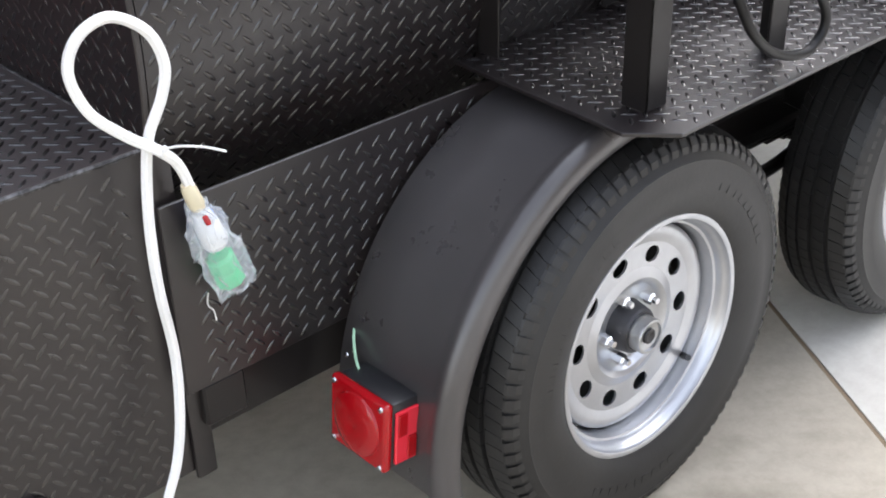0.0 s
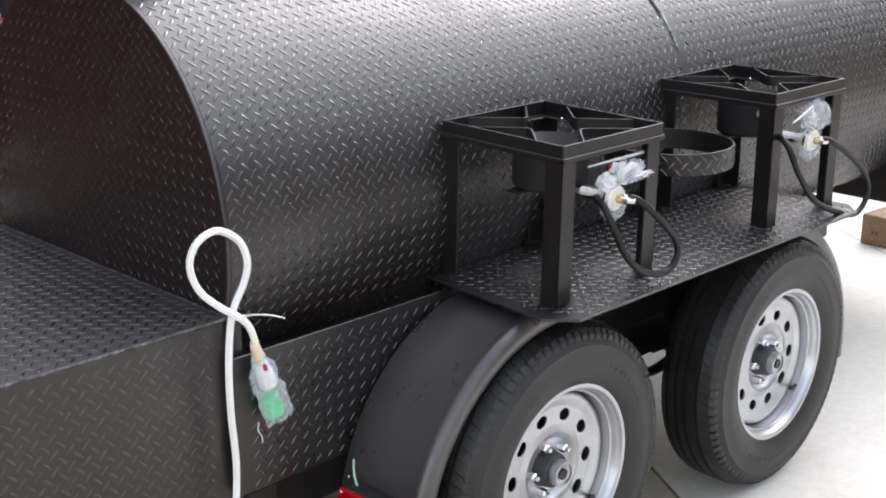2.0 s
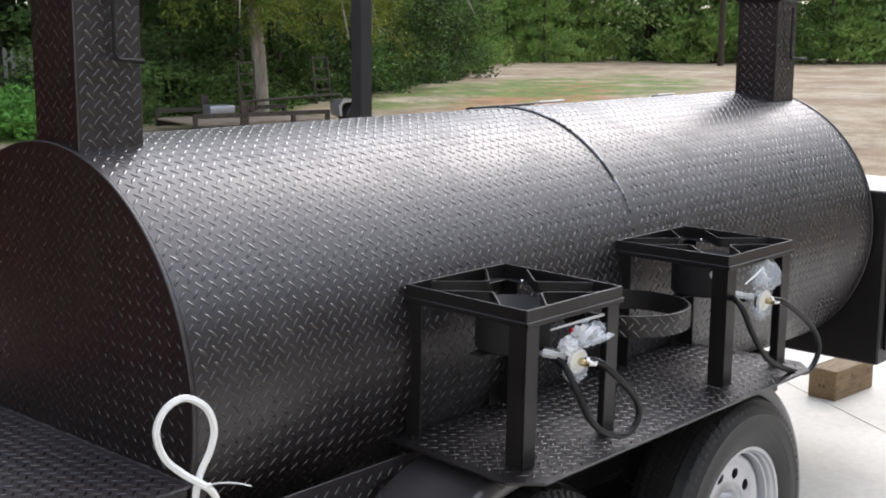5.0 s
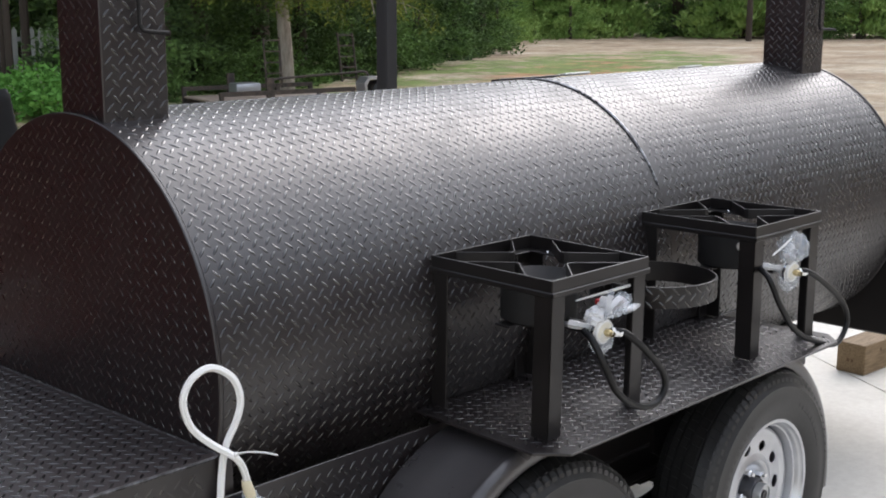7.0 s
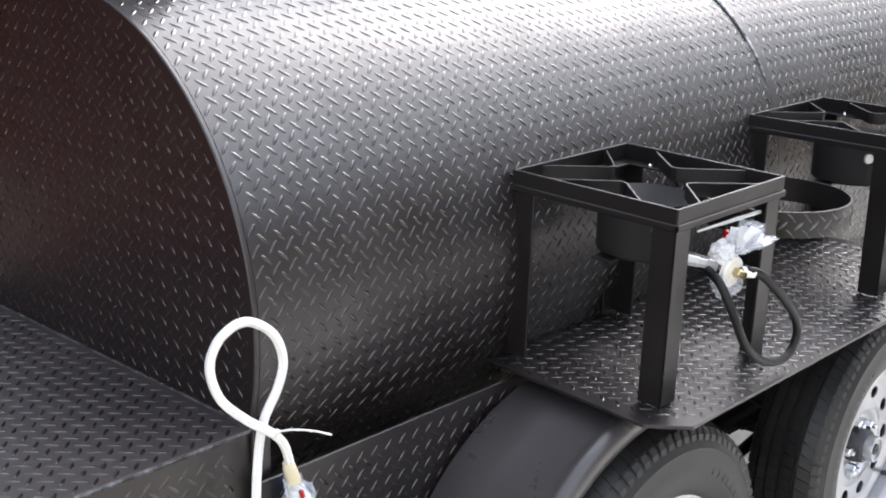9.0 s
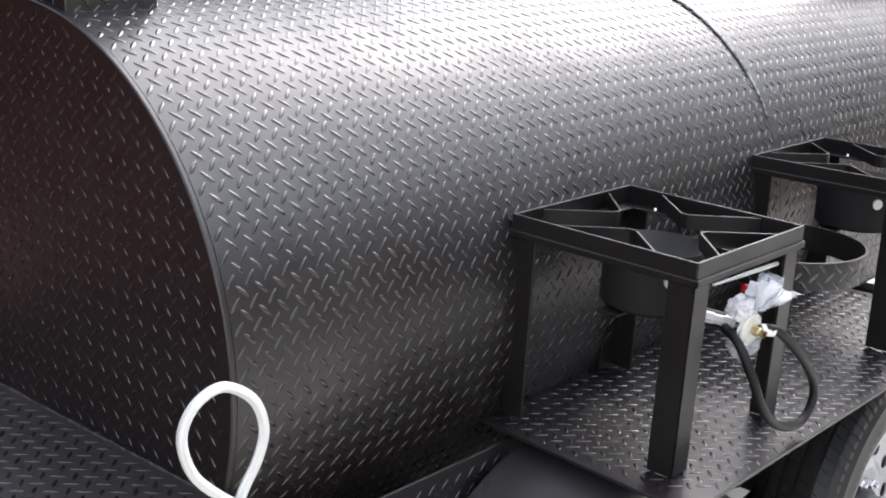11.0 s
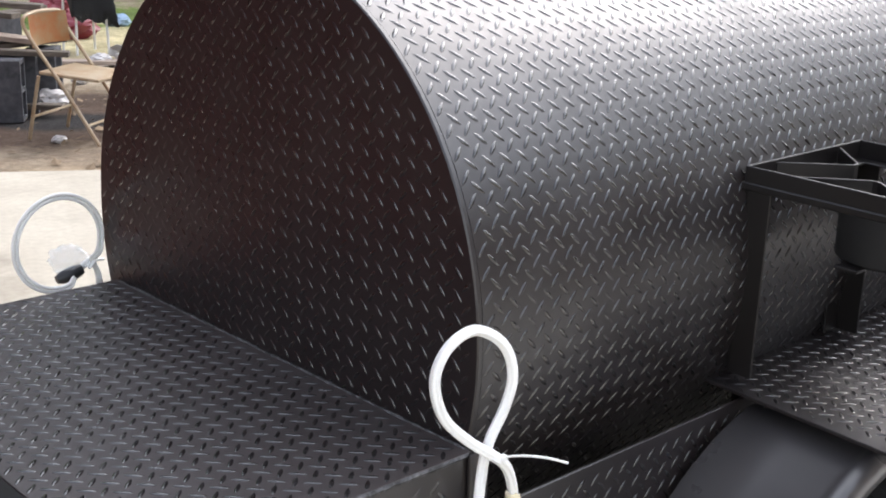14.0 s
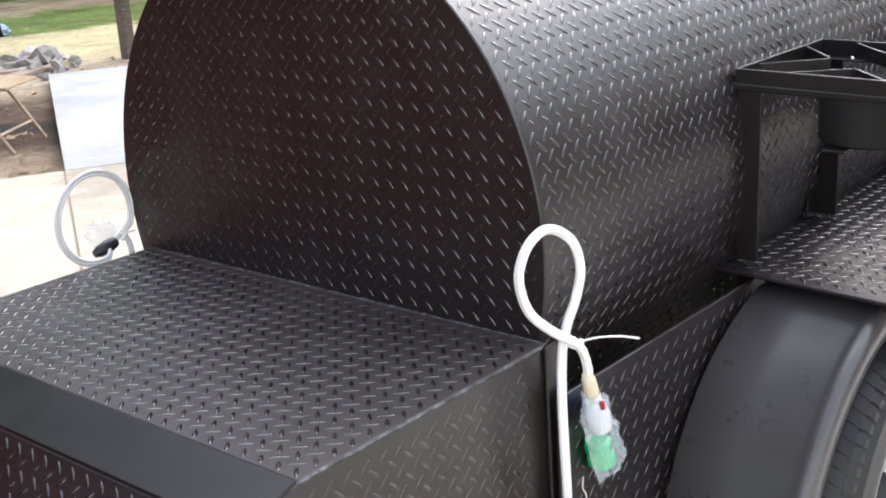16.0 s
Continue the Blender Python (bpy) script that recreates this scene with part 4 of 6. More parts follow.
def make_regulator(at, loop, label, wrapped):
    """Die-cast gas regulator on a burner valve, with its hose, still in its film wrap."""
    rg = thing("gas_regulator", at, label, "gas regulator", "regulators of the burners")
    face = Matrix.Rotation(radians(-5), 4, "Z") @ Matrix.Rotation(radians(96), 4, "X")
    part("body", lathe([(0, -0.024), (0.014, -0.024), (0.016, -0.018), (0.0245, -0.015), (0.0275, -0.010), (0.0275, 0.004), (0.0265, 0.008), (0.0235, 0.010), (0.0225, 0.0085), (0, 0.0085)], 32, m=face), M_CAST, rg, smooth=True)
    part("face_disc", lathe([(0.0, 0.0105), (0.019, 0.0105), (0.0215, 0.009)], 28, m=face), M_DISC, rg, "cream face disc", smooth=True)
    part("clamp_ring", lathe([(0.0272, -0.007), (0.0288, -0.006), (0.0288, 0.001), (0.0272, 0.002)], 32, m=face, closed=True), M_CHROME, rg, smooth=True)
    part("valve_stub", lathe([(0, 0), (0.0095, 0), (0.0105, 0.002), (0.0105, 0.018), (0.008, 0.020), (0.008, 0.034), (0.0095, 0.036), (0.0095, 0.056), (0, 0.057)], 6, m=Matrix.Translation((-0.006, 0.016, 0.004)) @ Matrix.Rotation(radians(16), 4, "Z") @ Matrix.Rotation(radians(-86), 4, "X")), M_SHINY, rg, "bright hexagonal valve stub")
    part("supply_pipe", tube([(-0.02, 0.06, 0.006), (-0.025, 0.10, 0.004), (-0.01, 0.16, -0.004)], 0.006, 10), M_GREASE, rg, smooth=True)
    part("hose_nut", lathe([(0.007, 0.0), (0.0085, 0.002), (0.0085, 0.012), (0.0065, 0.014), (0.0065, 0.022)], 6, m=Matrix.Translation((0.0, -0.010, 0)) @ face), M_BRASS, rg)
    part("hose_ferrule", tube([loop[0], tuple(Vector(loop[0]).lerp(Vector(loop[1]), 0.75))], 0.0098, 12), M_SHINY, rg, smooth=True)
    part("hose", tube(spline(loop, 10), 0.0076, 12), M_HOSE, rg, "black rubber gas hose in a loop", smooth=True)
    rnd = random.Random(wrapped)
    part("clear_wrap", wrinkled_bag((0.006, 0.006, -0.018), (0.032, 0.026, 0.032), Matrix(), 2.9), M_BAG, rg, "clear plastic film", smooth=True, angle=30)
    if wrapped == 1:
        part("film_wrap", wrinkled_bag((-0.014, 0.006, 0.034), (0.026, 0.02, 0.02), Matrix(), 1.7), M_FILM, rg, "crumpled white plastic film", smooth=True, angle=30)
        part("clear_wrap", wrinkled_bag((0.058, 0.004, 0.044), (0.042, 0.022, 0.022), Matrix.Rotation(radians(-20), 4, "Y"), 5.1), M_BAG, rg, "clear plastic film", smooth=True, angle=30)
        part("red_cap", box((0.012, 0.01, 0.014), (0.0, 0.012, 0.062), 0.003), M_RED, rg, "red plastic cap")
        for k in range(18):
            a = rnd.uniform(0.1, 1.6)
            film_shred(rg, Vector((-0.012, -0.008, 0.035)), Vector((math.cos(a), rnd.uniform(-0.35, 0.1), math.sin(a) * 0.55)), rnd.uniform(0.05, 0.10), rnd.uniform(0.005, 0.011), k, (M_FILM, M_SHEEN, M_BAG)[k % 3])
        part("tie_tail", tube([(-0.02, 0.054, 0.060), (0.06, 0.04, 0.066), (0.135, 0.026, 0.072)], [0.002, 0.0034, 0.0036], 6), M_WHITE, rg, "white cable tie tail")
    else:
        part("clear_bubble", wrinkled_bag((0.022, 0.006, 0.058), (0.046, 0.036, 0.040), Matrix(), 8.4), M_BAG, rg, "round bubble of clear plastic film", smooth=True, angle=30)
        part("film_wrap", wrinkled_bag((0.016, 0.014, 0.056), (0.014, 0.012, 0.014), Matrix(), 3.1), M_FILM, rg, "crumpled white plastic film", smooth=True, angle=30)
        for k in range(4):
            a = rnd.uniform(0.5, 2.6)
            film_shred(rg, Vector((-0.01, -0.006, 0.03)), Vector((math.cos(a), rnd.uniform(-0.3, 0.1), math.sin(a) * 0.6)), rnd.uniform(0.035, 0.06), rnd.uniform(0.004, 0.008), k + 20, (M_FILM, M_SHEEN)[k % 2])
        part("tie_tail", tube([(-0.095, 0.0, 0.056), (-0.05, 0.0, 0.070), (-0.005, 0.0, 0.086)], [0.0018, 0.0026, 0.0028], 6), M_WHITE, rg, "white cable tie tail")
    return rg


make_regulator((0.89, -0.884, 0.964), [(0.008, -0.018, 0.0), (0.035, -0.035, -0.004), (0.10, -0.046, -0.055), (0.165, -0.046, -0.115), (0.176, -0.046, -0.158), (0.135, -0.046, -0.184), (0.058, -0.046, -0.166), (-0.006, -0.046, -0.120), (-0.036, -0.036, -0.062), (-0.043, -0.010, -0.012), (-0.034, 0.022, 0.004)],
               "silver gas regulator with white film wrap and a looped hose", 1)
make_regulator((1.70, -0.884, 0.964), [(0.008, -0.018, 0.0), (0.035, -0.032, -0.002), (0.123, -0.036, -0.045), (0.235, -0.036, -0.118), (0.268, -0.036, -0.180), (0.215, -0.036, -0.226), (0.115, -0.036, -0.206), (-0.02, -0.036, -0.148), (-0.110, -0.036, -0.065), (-0.148, -0.02, 0.01), (-0.10, 0.05, 0.03)],
               "silver gas regulator in clear film with a looped hose", 2)


def make_ring():
    rg = thing("bottle_ring", (1.30, -0.735, 0.95), "bent checker-plate holding ring welded to the tank side", "ring")
    R, h = 0.152, 0.05
    part("band", lathe([(R - 0.005, 0), (R - 0.001, -0.0005), (R, 0.001), (R, h - 0.001), (R - 0.001, h), (R - 0.005, h)], 72, closed=True), M_STEEL, rg, smooth=True)
    treads("tread_pattern", rg, lambda u, v: ((R * math.cos(u / R), R * math.sin(u / R), 0.008 + v), (-math.sin(u / R), math.cos(u / R), 0), (0, 0, 1), (math.cos(u / R), math.sin(u / R), 0)), int(2 * math.pi * R / (2 * LUG)), 2, lambda u, v: v < 0.045)
    for k, w in enumerate((0.009, 0.011, 0.010)):
        a = radians(62 - 6.5 * k)
        part("stamp_bar", box((0.0012, w, 0.016), (0, 0, 0), 0.0, Matrix.Rotation(a, 4, "Z") @ Matrix.Translation((R - 0.0062, 0, 0.026))), M_PALE, rg, "pale stamped bar")
    part("weld_tab", box((0.06, 0.06, 0.006), (0, R + 0.012, 0.02), 0.001), M_STEEL, rg)
    return rg


make_ring()


def ribbed(points, r, sides=30, ribs=5):
    """A cord of a few straight strands under one sleeve: lengthwise ribs."""
    bm = tube(points, r, sides)
    bm.verts.ensure_lookup_table()
    for i, v in enumerate(bm.verts):
        c = Vector(points[i // sides])
        v.co = c + (v.co - c) * (0.80 + 0.22 * abs(math.sin(ribs * math.pi * (i % sides) / sides)))
    return bm


def make_gas_cord():
    cd = thing("braided_cord", (0, 0, 0), "white braided supply cord tied in a loop beside the firebox", "cord", "cords at the firebox corners")
    p = [(-0.30, -0.76, 0.010), (-0.22, -0.84, 0.010), (-0.10, -0.80, 0.012), (-0.03, -0.70, 0.10), (0.0, -0.655, 0.23), (0.032, -0.64, 0.325), (0.068, -0.63, 0.39), (0.088, -0.622, 0.455), (0.099, -0.615, 0.542), (0.098, -0.612, 0.647), (0.101, -0.608, 0.728), (0.114, -0.600, 0.795), (0.131, -0.594, 0.84),
         (0.158, -0.592, 0.882), (0.172, -0.588, 0.922), (0.163, -0.578, 0.963), (0.128, -0.565, 0.987), (0.086, -0.563, 0.973), (0.063, -0.566, 0.935), (0.070, -0.576, 0.886), (0.098, -0.592, 0.850), (0.130, -0.612, 0.822), (0.150, -0.614, 0.795), (0.166, -0.610, 0.754)]
    def eased(q):
        f = min(1, max(0, (q[2] - 0.79) / 0.2))
        return (q[0] - 0.008 - 0.026 * f, q[1] - 0.008 - 0.030 * f, q[2] + 0.009 * min(1, max(0, (q[2] - 0.7) / 0.1)) + 0.003 * f)
    p = p[:9] + [eased(q) for q in p[9:]]
    part("sleeve", ribbed(spline(p, 8), 0.0070), M_CORD, cd, smooth=True, angle=80)
    # cable tie at the crossing
    k = Vector((0.116, -0.618, 0.831))
    tie = part("cable_tie", lathe([(0.0125, -0.004), (0.014, -0.003), (0.014, 0.003), (0.0125, 0.004)], 16, m=Matrix.Translation(k) @ Matrix.Rotation(radians(40), 4, "Y"), closed=True), M_WHITE, cd, "white nylon cable tie")
    part("tie_tail", tube(spline([(0.120, -0.628, 0.834), (0.132, -0.650, 0.841), (0.150, -0.675, 0.842), (0.166, -0.697, 0.838)], 5), 0.0017, 6), M_WHITE, tie)
    part("tie_head", box((0.009, 0.008, 0.007), (0.122, -0.630, 0.834), 0.001), M_WHITE, tie)
    # plug with its bag
    a, b = Vector((0.152, -0.619, 0.768)), Vector((0.206, -0.617, 0.600))
    d = (b - a).normalized()
    part("strain_relief", tube([a - d * 0.006, a + d * 0.004, a + d * 0.028, a + d * 0.034], [0.0078, 0.0102, 0.0112, 0.0095], 12), M_CREAM, cd, "cream moulded strain relief", smooth=True)
    turn = d.to_track_quat("Z", "Y").to_matrix().to_4x4()
    def along(s, off=(0, 0, 0)):
        return Matrix.Translation(a + d * s) @ turn @ Matrix.Translation(off)
    part("plug_body", lathe([(0, 0), (0.012, 0.001), (0.017, 0.02), (0.019, 0.05), (0.015, 0.058), (0, 0.06)], 18, m=along(0.040)), M_CLEAR, cd, "milky white plug", smooth=True)
    part("plug_collar", lathe([(0.006, 0), (0.0125, 0.002), (0.0125, 0.03), (0.009, 0.034), (0, 0.034)], 14, m=along(0.055, (0.012, 0.008, 0))), M_BLUE, cd, "blue plug collar", smooth=True)
    part("plug_socket", lathe([(0, 0), (0.015, 0.0), (0.0205, 0.004), (0.021, 0.020), (0.019, 0.024), (0.021, 0.028), (0.021, 0.046), (0.017, 0.05), (0.010, 0.05), (0.009, 0.04), (0, 0.04)], 8, m=along(0.122, (0.012, 0.0, 0))), M_GREEN, cd, "translucent green plug end", smooth=True)
    part("red_tab", box((0.008, 0.007, 0.015), (0, 0, 0), 0.002, along(0.045, (-0.016, -0.004, 0))), M_RED, cd, "small red plug tab")
    bm = bmesh.new()
    prof = [(0.010, 0.022), (0.018, 0.034), (0.026, 0.055), (0.030, 0.09), (0.031, 0.125), (0.029, 0.160), (0.024, 0.176), (0.010, 0.178)]
    lathe(prof, 36, bm, along(0.0))
    bmesh.ops.subdivide_edges(bm, edges=bm.edges[:], cuts=1, use_grid_fill=True)
    crumple(bm, 0.010, 55, 1.3)
    crumple(bm, 0.007, 170, 4.1)
    for v in bm.verts:
        v.co.y = -0.618 + (v.co.y + 0.618) * 0.6
    part("plastic_bag", bm, M_BAG, cd, "thin clear plastic bag tied round the plug", smooth=True, angle=25)
    part("torn_thread", tube(spline([(0.175, -0.589, 0.592), (0.172, -0.5895, 0.575), (0.180, -0.589, 0.562), (0.182, -0.589, 0.546)], 4), 0.0012, 5), M_WHITE, cd, "white torn thread")
    return cd


make_gas_cord()


def make_far_cord():
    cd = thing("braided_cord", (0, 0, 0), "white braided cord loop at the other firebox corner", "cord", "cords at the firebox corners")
    c, r = Vector((0.046, 0.387, 0.888)), 0.086
    p = [(0.137, 0.418, 0.70), (0.132, 0.416, 0.80), (0.120, 0.412, 0.838)]
    for k in range(11):
        a = radians(-20 + 30 * k)
        p.append((c.x + r * math.cos(a), c.y + 0.012 * math.cos(a), c.z + r * 0.97 * math.sin(a)))
    p += [(0.085, 0.408, 0.823), (0.118, 0.42, 0.835)]
    for side in (-0.0036, 0.0036):
        part("strand", tube(spline([(x + side * (x - c.x) / r, y, z + side * (z - c.z) / r) for x, y, z in p], 6), 0.0034, 8), M_CORD, cd, smooth=True)
    part("cable_tie", tube([(0.108, 0.405, 0.826), (0.124, 0.409, 0.838), (0.142, 0.415, 0.835)], 0.0035, 6), M_WHITE, cd)
    part("plug", lathe([(0, 0), (0.012, 0.002), (0.016, 0.02), (0.015, 0.05), (0.009, 0.065), (0, 0.066)], 14, m=Matrix.Translation((0.098, 0.41, 0.826)) @ Matrix.Rotation(radians(-103), 4, "Y") @ Matrix.Scale(0.8, 4)), M_BLACKPLASTIC, cd, "black plug", smooth=True)
    part("plastic_bag", wrinkled_bag((0.075, 0.417, 0.846), (0.038, 0.018, 0.026), Matrix.Rotation(radians(15), 4, "Y"), 3.3), M_BAG, cd, "thin clear plastic bag", smooth=True, angle=30)


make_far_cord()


M_PALEGREEN = shader("pale_green_wire", (0.45, 0.72, 0.5), 0.4)


def make_tail_light():
    tl = thing("tail_light", pose(0.318, -0.713, 0.367, 0, 6, 0), "square red trailer tail light on the fender", "tail light")
    part("housing", box((0.05, 0.118, 0.108), (0.032, 0, 0), 0.006, segs=2), M_BLACKPLASTIC, tl, smooth=True)
    lens = part("lens", box((0.016, 0.122, 0.112), (0.0, 0, 0), 0.006, segs=3), M_RED, tl, "red plastic lens with a domed ring", smooth=True)
    ax = Matrix.Translation((-0.0075, 0, 0)) @ Matrix.Rotation(radians(-90), 4, "Y")
    part("lens_dome", lathe([(0.050, -0.001), (0.048, 0.004), (0.043, 0.007), (0.028, 0.010), (0.012, 0.0115), (0.006, 0.010), (0, 0.0095)], 36, m=ax), M_RED, lens, smooth=True)
    for y in (-0.051, 0.051):
        for z in (-0.048, 0.048):
            part("screw", lathe([(0, 0.003), (0.0035, 0.0027), (0.0045, 0.0)], 10, m=Matrix.Translation((-0.0078, y, z)) @ Matrix.Rotation(radians(-90), 4, "Y")), M_CHROME, tl)
    side = part("side_reflector", box((0.042, 0.006, 0.086), (0.032, -0.061, -0.003), 0.002), M_REDPALE, tl, "red side marker reflector")
    for x in (0.022, 0.040):
        part("reflector_facet", box((0.016, 0.003, 0.036), (x, -0.0650, 0.018 if x < 0.03 else -0.022), 0.001), M_RED, side)
    part("wire", tube(spline([(0.030, 0.040, 0.050), (0.040, 0.062, 0.060), (0.052, 0.082, 0.078), (0.066, 0.098, 0.088), (0.074, 0.108, 0.080)], 5), 0.0024, 6), M_PALEGREEN, tl, "white and green wire")
    return tl


make_tail_light()


# ---- front end of the trailer ----
def make_front_box():
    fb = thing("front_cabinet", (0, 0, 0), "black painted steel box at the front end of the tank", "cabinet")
    part("body", box((0.45, 1.05, 0.64), (3.37, -0.075, 0.76), 0.006), M_STEEL, fb)
    part("door", box((0.37, 0.012, 0.54), (3.37, -0.607, 0.76), 0.004), M_STEEL, fb)
    part("hinge", tube([(3.205, -0.612, 0.52), (3.205, -0.612, 1.0)], 0.007, 8), M_STEEL, fb)
    return fb


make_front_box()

M_TIMBER = shader("weathered_timber", (0.42, 0.29, 0.15), 0.8)
_t = noise_of(M_TIMBER, 9.0, 7, 0.65, (1.2, 14, 14))
wire(M_TIMBER, ramp(M_TIMBER, _t, [(0.3, (0.12, 0.078, 0.038)), (0.5, (0.22, 0.15, 0.08)), (0.75, (0.31, 0.225, 0.13))]), bsdf(M_TIMBER).inputs["Base Color"])
bumped(M_TIMBER, _t, 0.4, 0.002)


M_KNOT = shader("dark_knot", (0.12, 0.07, 0.035), 0.8)


def make_block():
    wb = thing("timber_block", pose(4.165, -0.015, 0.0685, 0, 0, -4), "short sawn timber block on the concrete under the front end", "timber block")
    part("beam", box((0.34, 0.138, 0.137), (0, 0, 0), 0.004), M_TIMBER, wb)
    for x, z in ((-0.03, 0.03), (0.05, -0.035), (0.12, 0.02)):
        part("knot", lathe([(0, 0.001), (0.007, 0.0008), (0.009, 0)], 12, m=Matrix.Translation((x, -0.0692, z)) @ Matrix.Rotation(radians(90), 4, "X")), M_KNOT, wb)
    for y in (-0.008, 0.012):
        part("stamp_bar", box((0.001, 0.012, 0.016), (-0.1706, y, -0.01)), M_KNOT, wb)


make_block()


# ---- yard ----
def leaf_material(name, dark, light, rough=0.85):
    m = shader(name, light, rough)
    g = m.node_tree.nodes.new("ShaderNodeNewGeometry")
    c = ramp(m, g.outputs["Random Per Island"], [(0.0, dark), (1.0, light)])
    wire(m, blend(m, 0.72, c, ramp(m, noise_of(m, 1.1, 5, 0.6), [(0.38, dark), (0.62, light)])), bsdf(m).inputs["Base Color"])
    bsdf(m).inputs["Transmission Weight"].default_value = 0.0
    bsdf(m).inputs["Subsurface Weight"].default_value = 0.0
    return m


M_CEDAR = leaf_material("cedar_needles", (0.014, 0.036, 0.010), (0.16, 0.28, 0.07))
M_PINE = leaf_material("young_pine_needles", (0.13, 0.25, 0.05), (0.32, 0.46, 0.13))
M_LEAF = leaf_material("broad_leaves", (0.08, 0.14, 0.02), (0.25, 0.30, 0.05))
M_BUSH = leaf_material("bush_leaves", (0.05, 0.18, 0.02), (0.22, 0.48, 0.09))
M_BARK = shader("grey_bark", (0.2, 0.16, 0.12), 0.9)
_k = noise_of(M_BARK, 5.0, 7, 0.7, (3, 3, 0.6))
wire(M_BARK, ramp(M_BARK, _k, [(0.3, (0.2, 0.17, 0.14)), (0.7, (0.48, 0.43, 0.37))]), bsdf(M_BARK).inputs["Base Color"])
bumped(M_BARK, _k, 0.7, 0.02)
M_DARKBARK = shader("dark_bark", (0.06, 0.045, 0.035), 0.9)
bumped(M_DARKBARK, noise_of(M_DARKBARK, 8.0, 6, 0.7, (3, 3, 0.6)), 0.6, 0.02)


def leaf_mesh(name, rows, material, parent):
    """Small bent blades, each its own island: place, direction, side, width."""
    verts, faces = [], []
    for p, d, s in rows:
        n = len(verts)
        tip = d.cross(s).normalized() * (0.12 * d.length)
        verts += [tuple(p), tuple(p + d * 0.45 + s), tuple(p + d + tip), tuple(p + d * 0.45 - s)]
        faces.append((n, n + 1, n + 2, n + 3))
    me = bpy.data.meshes.new(name)
    me.from_pydata(verts, [], faces)
    me.materials.append(material)
    ob = new(name, me)
    ob.parent = parent
    return ob


def conifer(at, h, r, seed, material, label, count=3200, leaf=0.2, group="trees at the yard's edge", rise=0.05, low=1.7):
    rnd = random.Random(seed)
    t = thing("conifer_tree", at, label, "tree", group)
    part("trunk", tube([(0.05 * noise.noise(Vector((seed, z, 0))), 0.05 * noise.noise(Vector((z, seed, 2))), z) for z in np.linspace(-0.1, h * 0.97, 9)], [0.11 * h / 6 * (1 - 0.93 * i / 8) for i in range(9)], 8), M_DARKBARK, t, smooth=True)
    rows = []
    limbs = []
    for k in range(75):
        z = h * (rnd.random() ** low) * 0.96 + 0.05
        a = rnd.uniform(0, 2 * math.pi)
        reach = r * (1 - z / h) ** 0.72 * rnd.uniform(0.65, 1.15) * (0.75 + 0.25 * min(1, z / 0.8)) + 0.12
        limbs.append((z, a, reach))
    for k in range(count):
        z, a, reach = limbs[rnd.randrange(75)]
        f = rnd.random() ** 0.6
        out = Vector((math.cos(a), math.sin(a), 0))
        p = Vector((0, 0, z)) + out * reach * f + Vector((0, 0, (0.25 * f - 0.32 * f * f) * reach))
        spread = 0.05 + 0.07 * reach
        p += Vector((rnd.gauss(0, spread), rnd.gauss(0, spread), rnd.gauss(0, spread * 0.6)))
        p.z = max(p.z, 0.02)
        d = (out * rnd.uniform(0.3, 1.0) + Vector((rnd.gauss(0, 0.5), rnd.gauss(0, 0.5), rnd.gauss(rise, 0.45)))).normalized() * leaf * rnd.uniform(0.6, 1.3)
        s = d.cross(Vector((rnd.gauss(0, 1), rnd.gauss(0, 1), rnd.gauss(0, 1)))).normalized() * leaf * rnd.uniform(0.13, 0.22)
        rows.append((p, d, s))
    leaf_mesh("crown", rows, material, t)
    return t


cedars = [conifer((10.6, 16.6, -0.07), 9.2, 1.45, 1, M_CEDAR, "dense dark green cedar with branches to the ground", 17000, 0.115),
          conifer((13.6, 18.2, -0.07), 10.4, 1.6, 2, M_CEDAR, "dense dark green cedar with branches to the ground", 17000, 0.118),
          conifer((17.0, 19.2, -0.07), 9.6, 1.5, 3, M_CEDAR, "dense dark green cedar with branches to the ground", 17000, 0.115)]
rnd = random.Random(11)
for k, (x, y) in enumerate(((12.2, 17.4), (15.4, 18.6), (18.8, 19.6), (20.6, 20.4), (22.6, 21.2), (24.6, 22.6), (26.8, 23.6), (29.2, 25.4), (15.6, 21.4), (19.4, 22.6), (23.4, 24.8), (27.4, 27.2), (6.4, 19.6), (4.4, 20.6), (9.4, 21.2), (32.0, 27.2))):
    s = rnd.uniform(0.85, 1.25)
    copy_thing(cedars[k % 3], pose(x, y, -0.07, 0, 0, rnd.uniform(0, 360)) @ Matrix.Diagonal((s, s, s, 1)))
far_cedars = [conifer((3 + 1.7 * k, 27.0, -0.1), 17.0 + k, 4.6, 31 + k, M_CEDAR, "tall dark green backdrop cedar, also screening low sky from the tank", 9000, 0.45, low=0.85) for k in (0, 9)]
pines = [conifer((36.5, 30.4, -0.1), 4.2, 1.6, 21, M_PINE, "bushy light green young pine", 8000, 0.16, "young pines behind the yard", 0.8, 1.2),
         conifer((42.5, 31.4, -0.1), 4.6, 1.8, 22, M_PINE, "bushy light green young pine", 8000, 0.16, "young pines behind the yard", 0.8, 1.2)]
for k in range(34):
    f = k / 33
    x, y = 33 + 34 * f + rnd.uniform(-1, 1), 30.5 + 6 * math.sin(f * 3.1) - 10 * f * f + rnd.uniform(-0.8, 0.8)
    s = rnd.uniform(0.8, 1.3)
    copy_thing(pines[k % 2], pose(x, y, -0.1, 0, 0, rnd.uniform(0, 360)) @ Matrix.Diagonal((s, s, s, 1)))
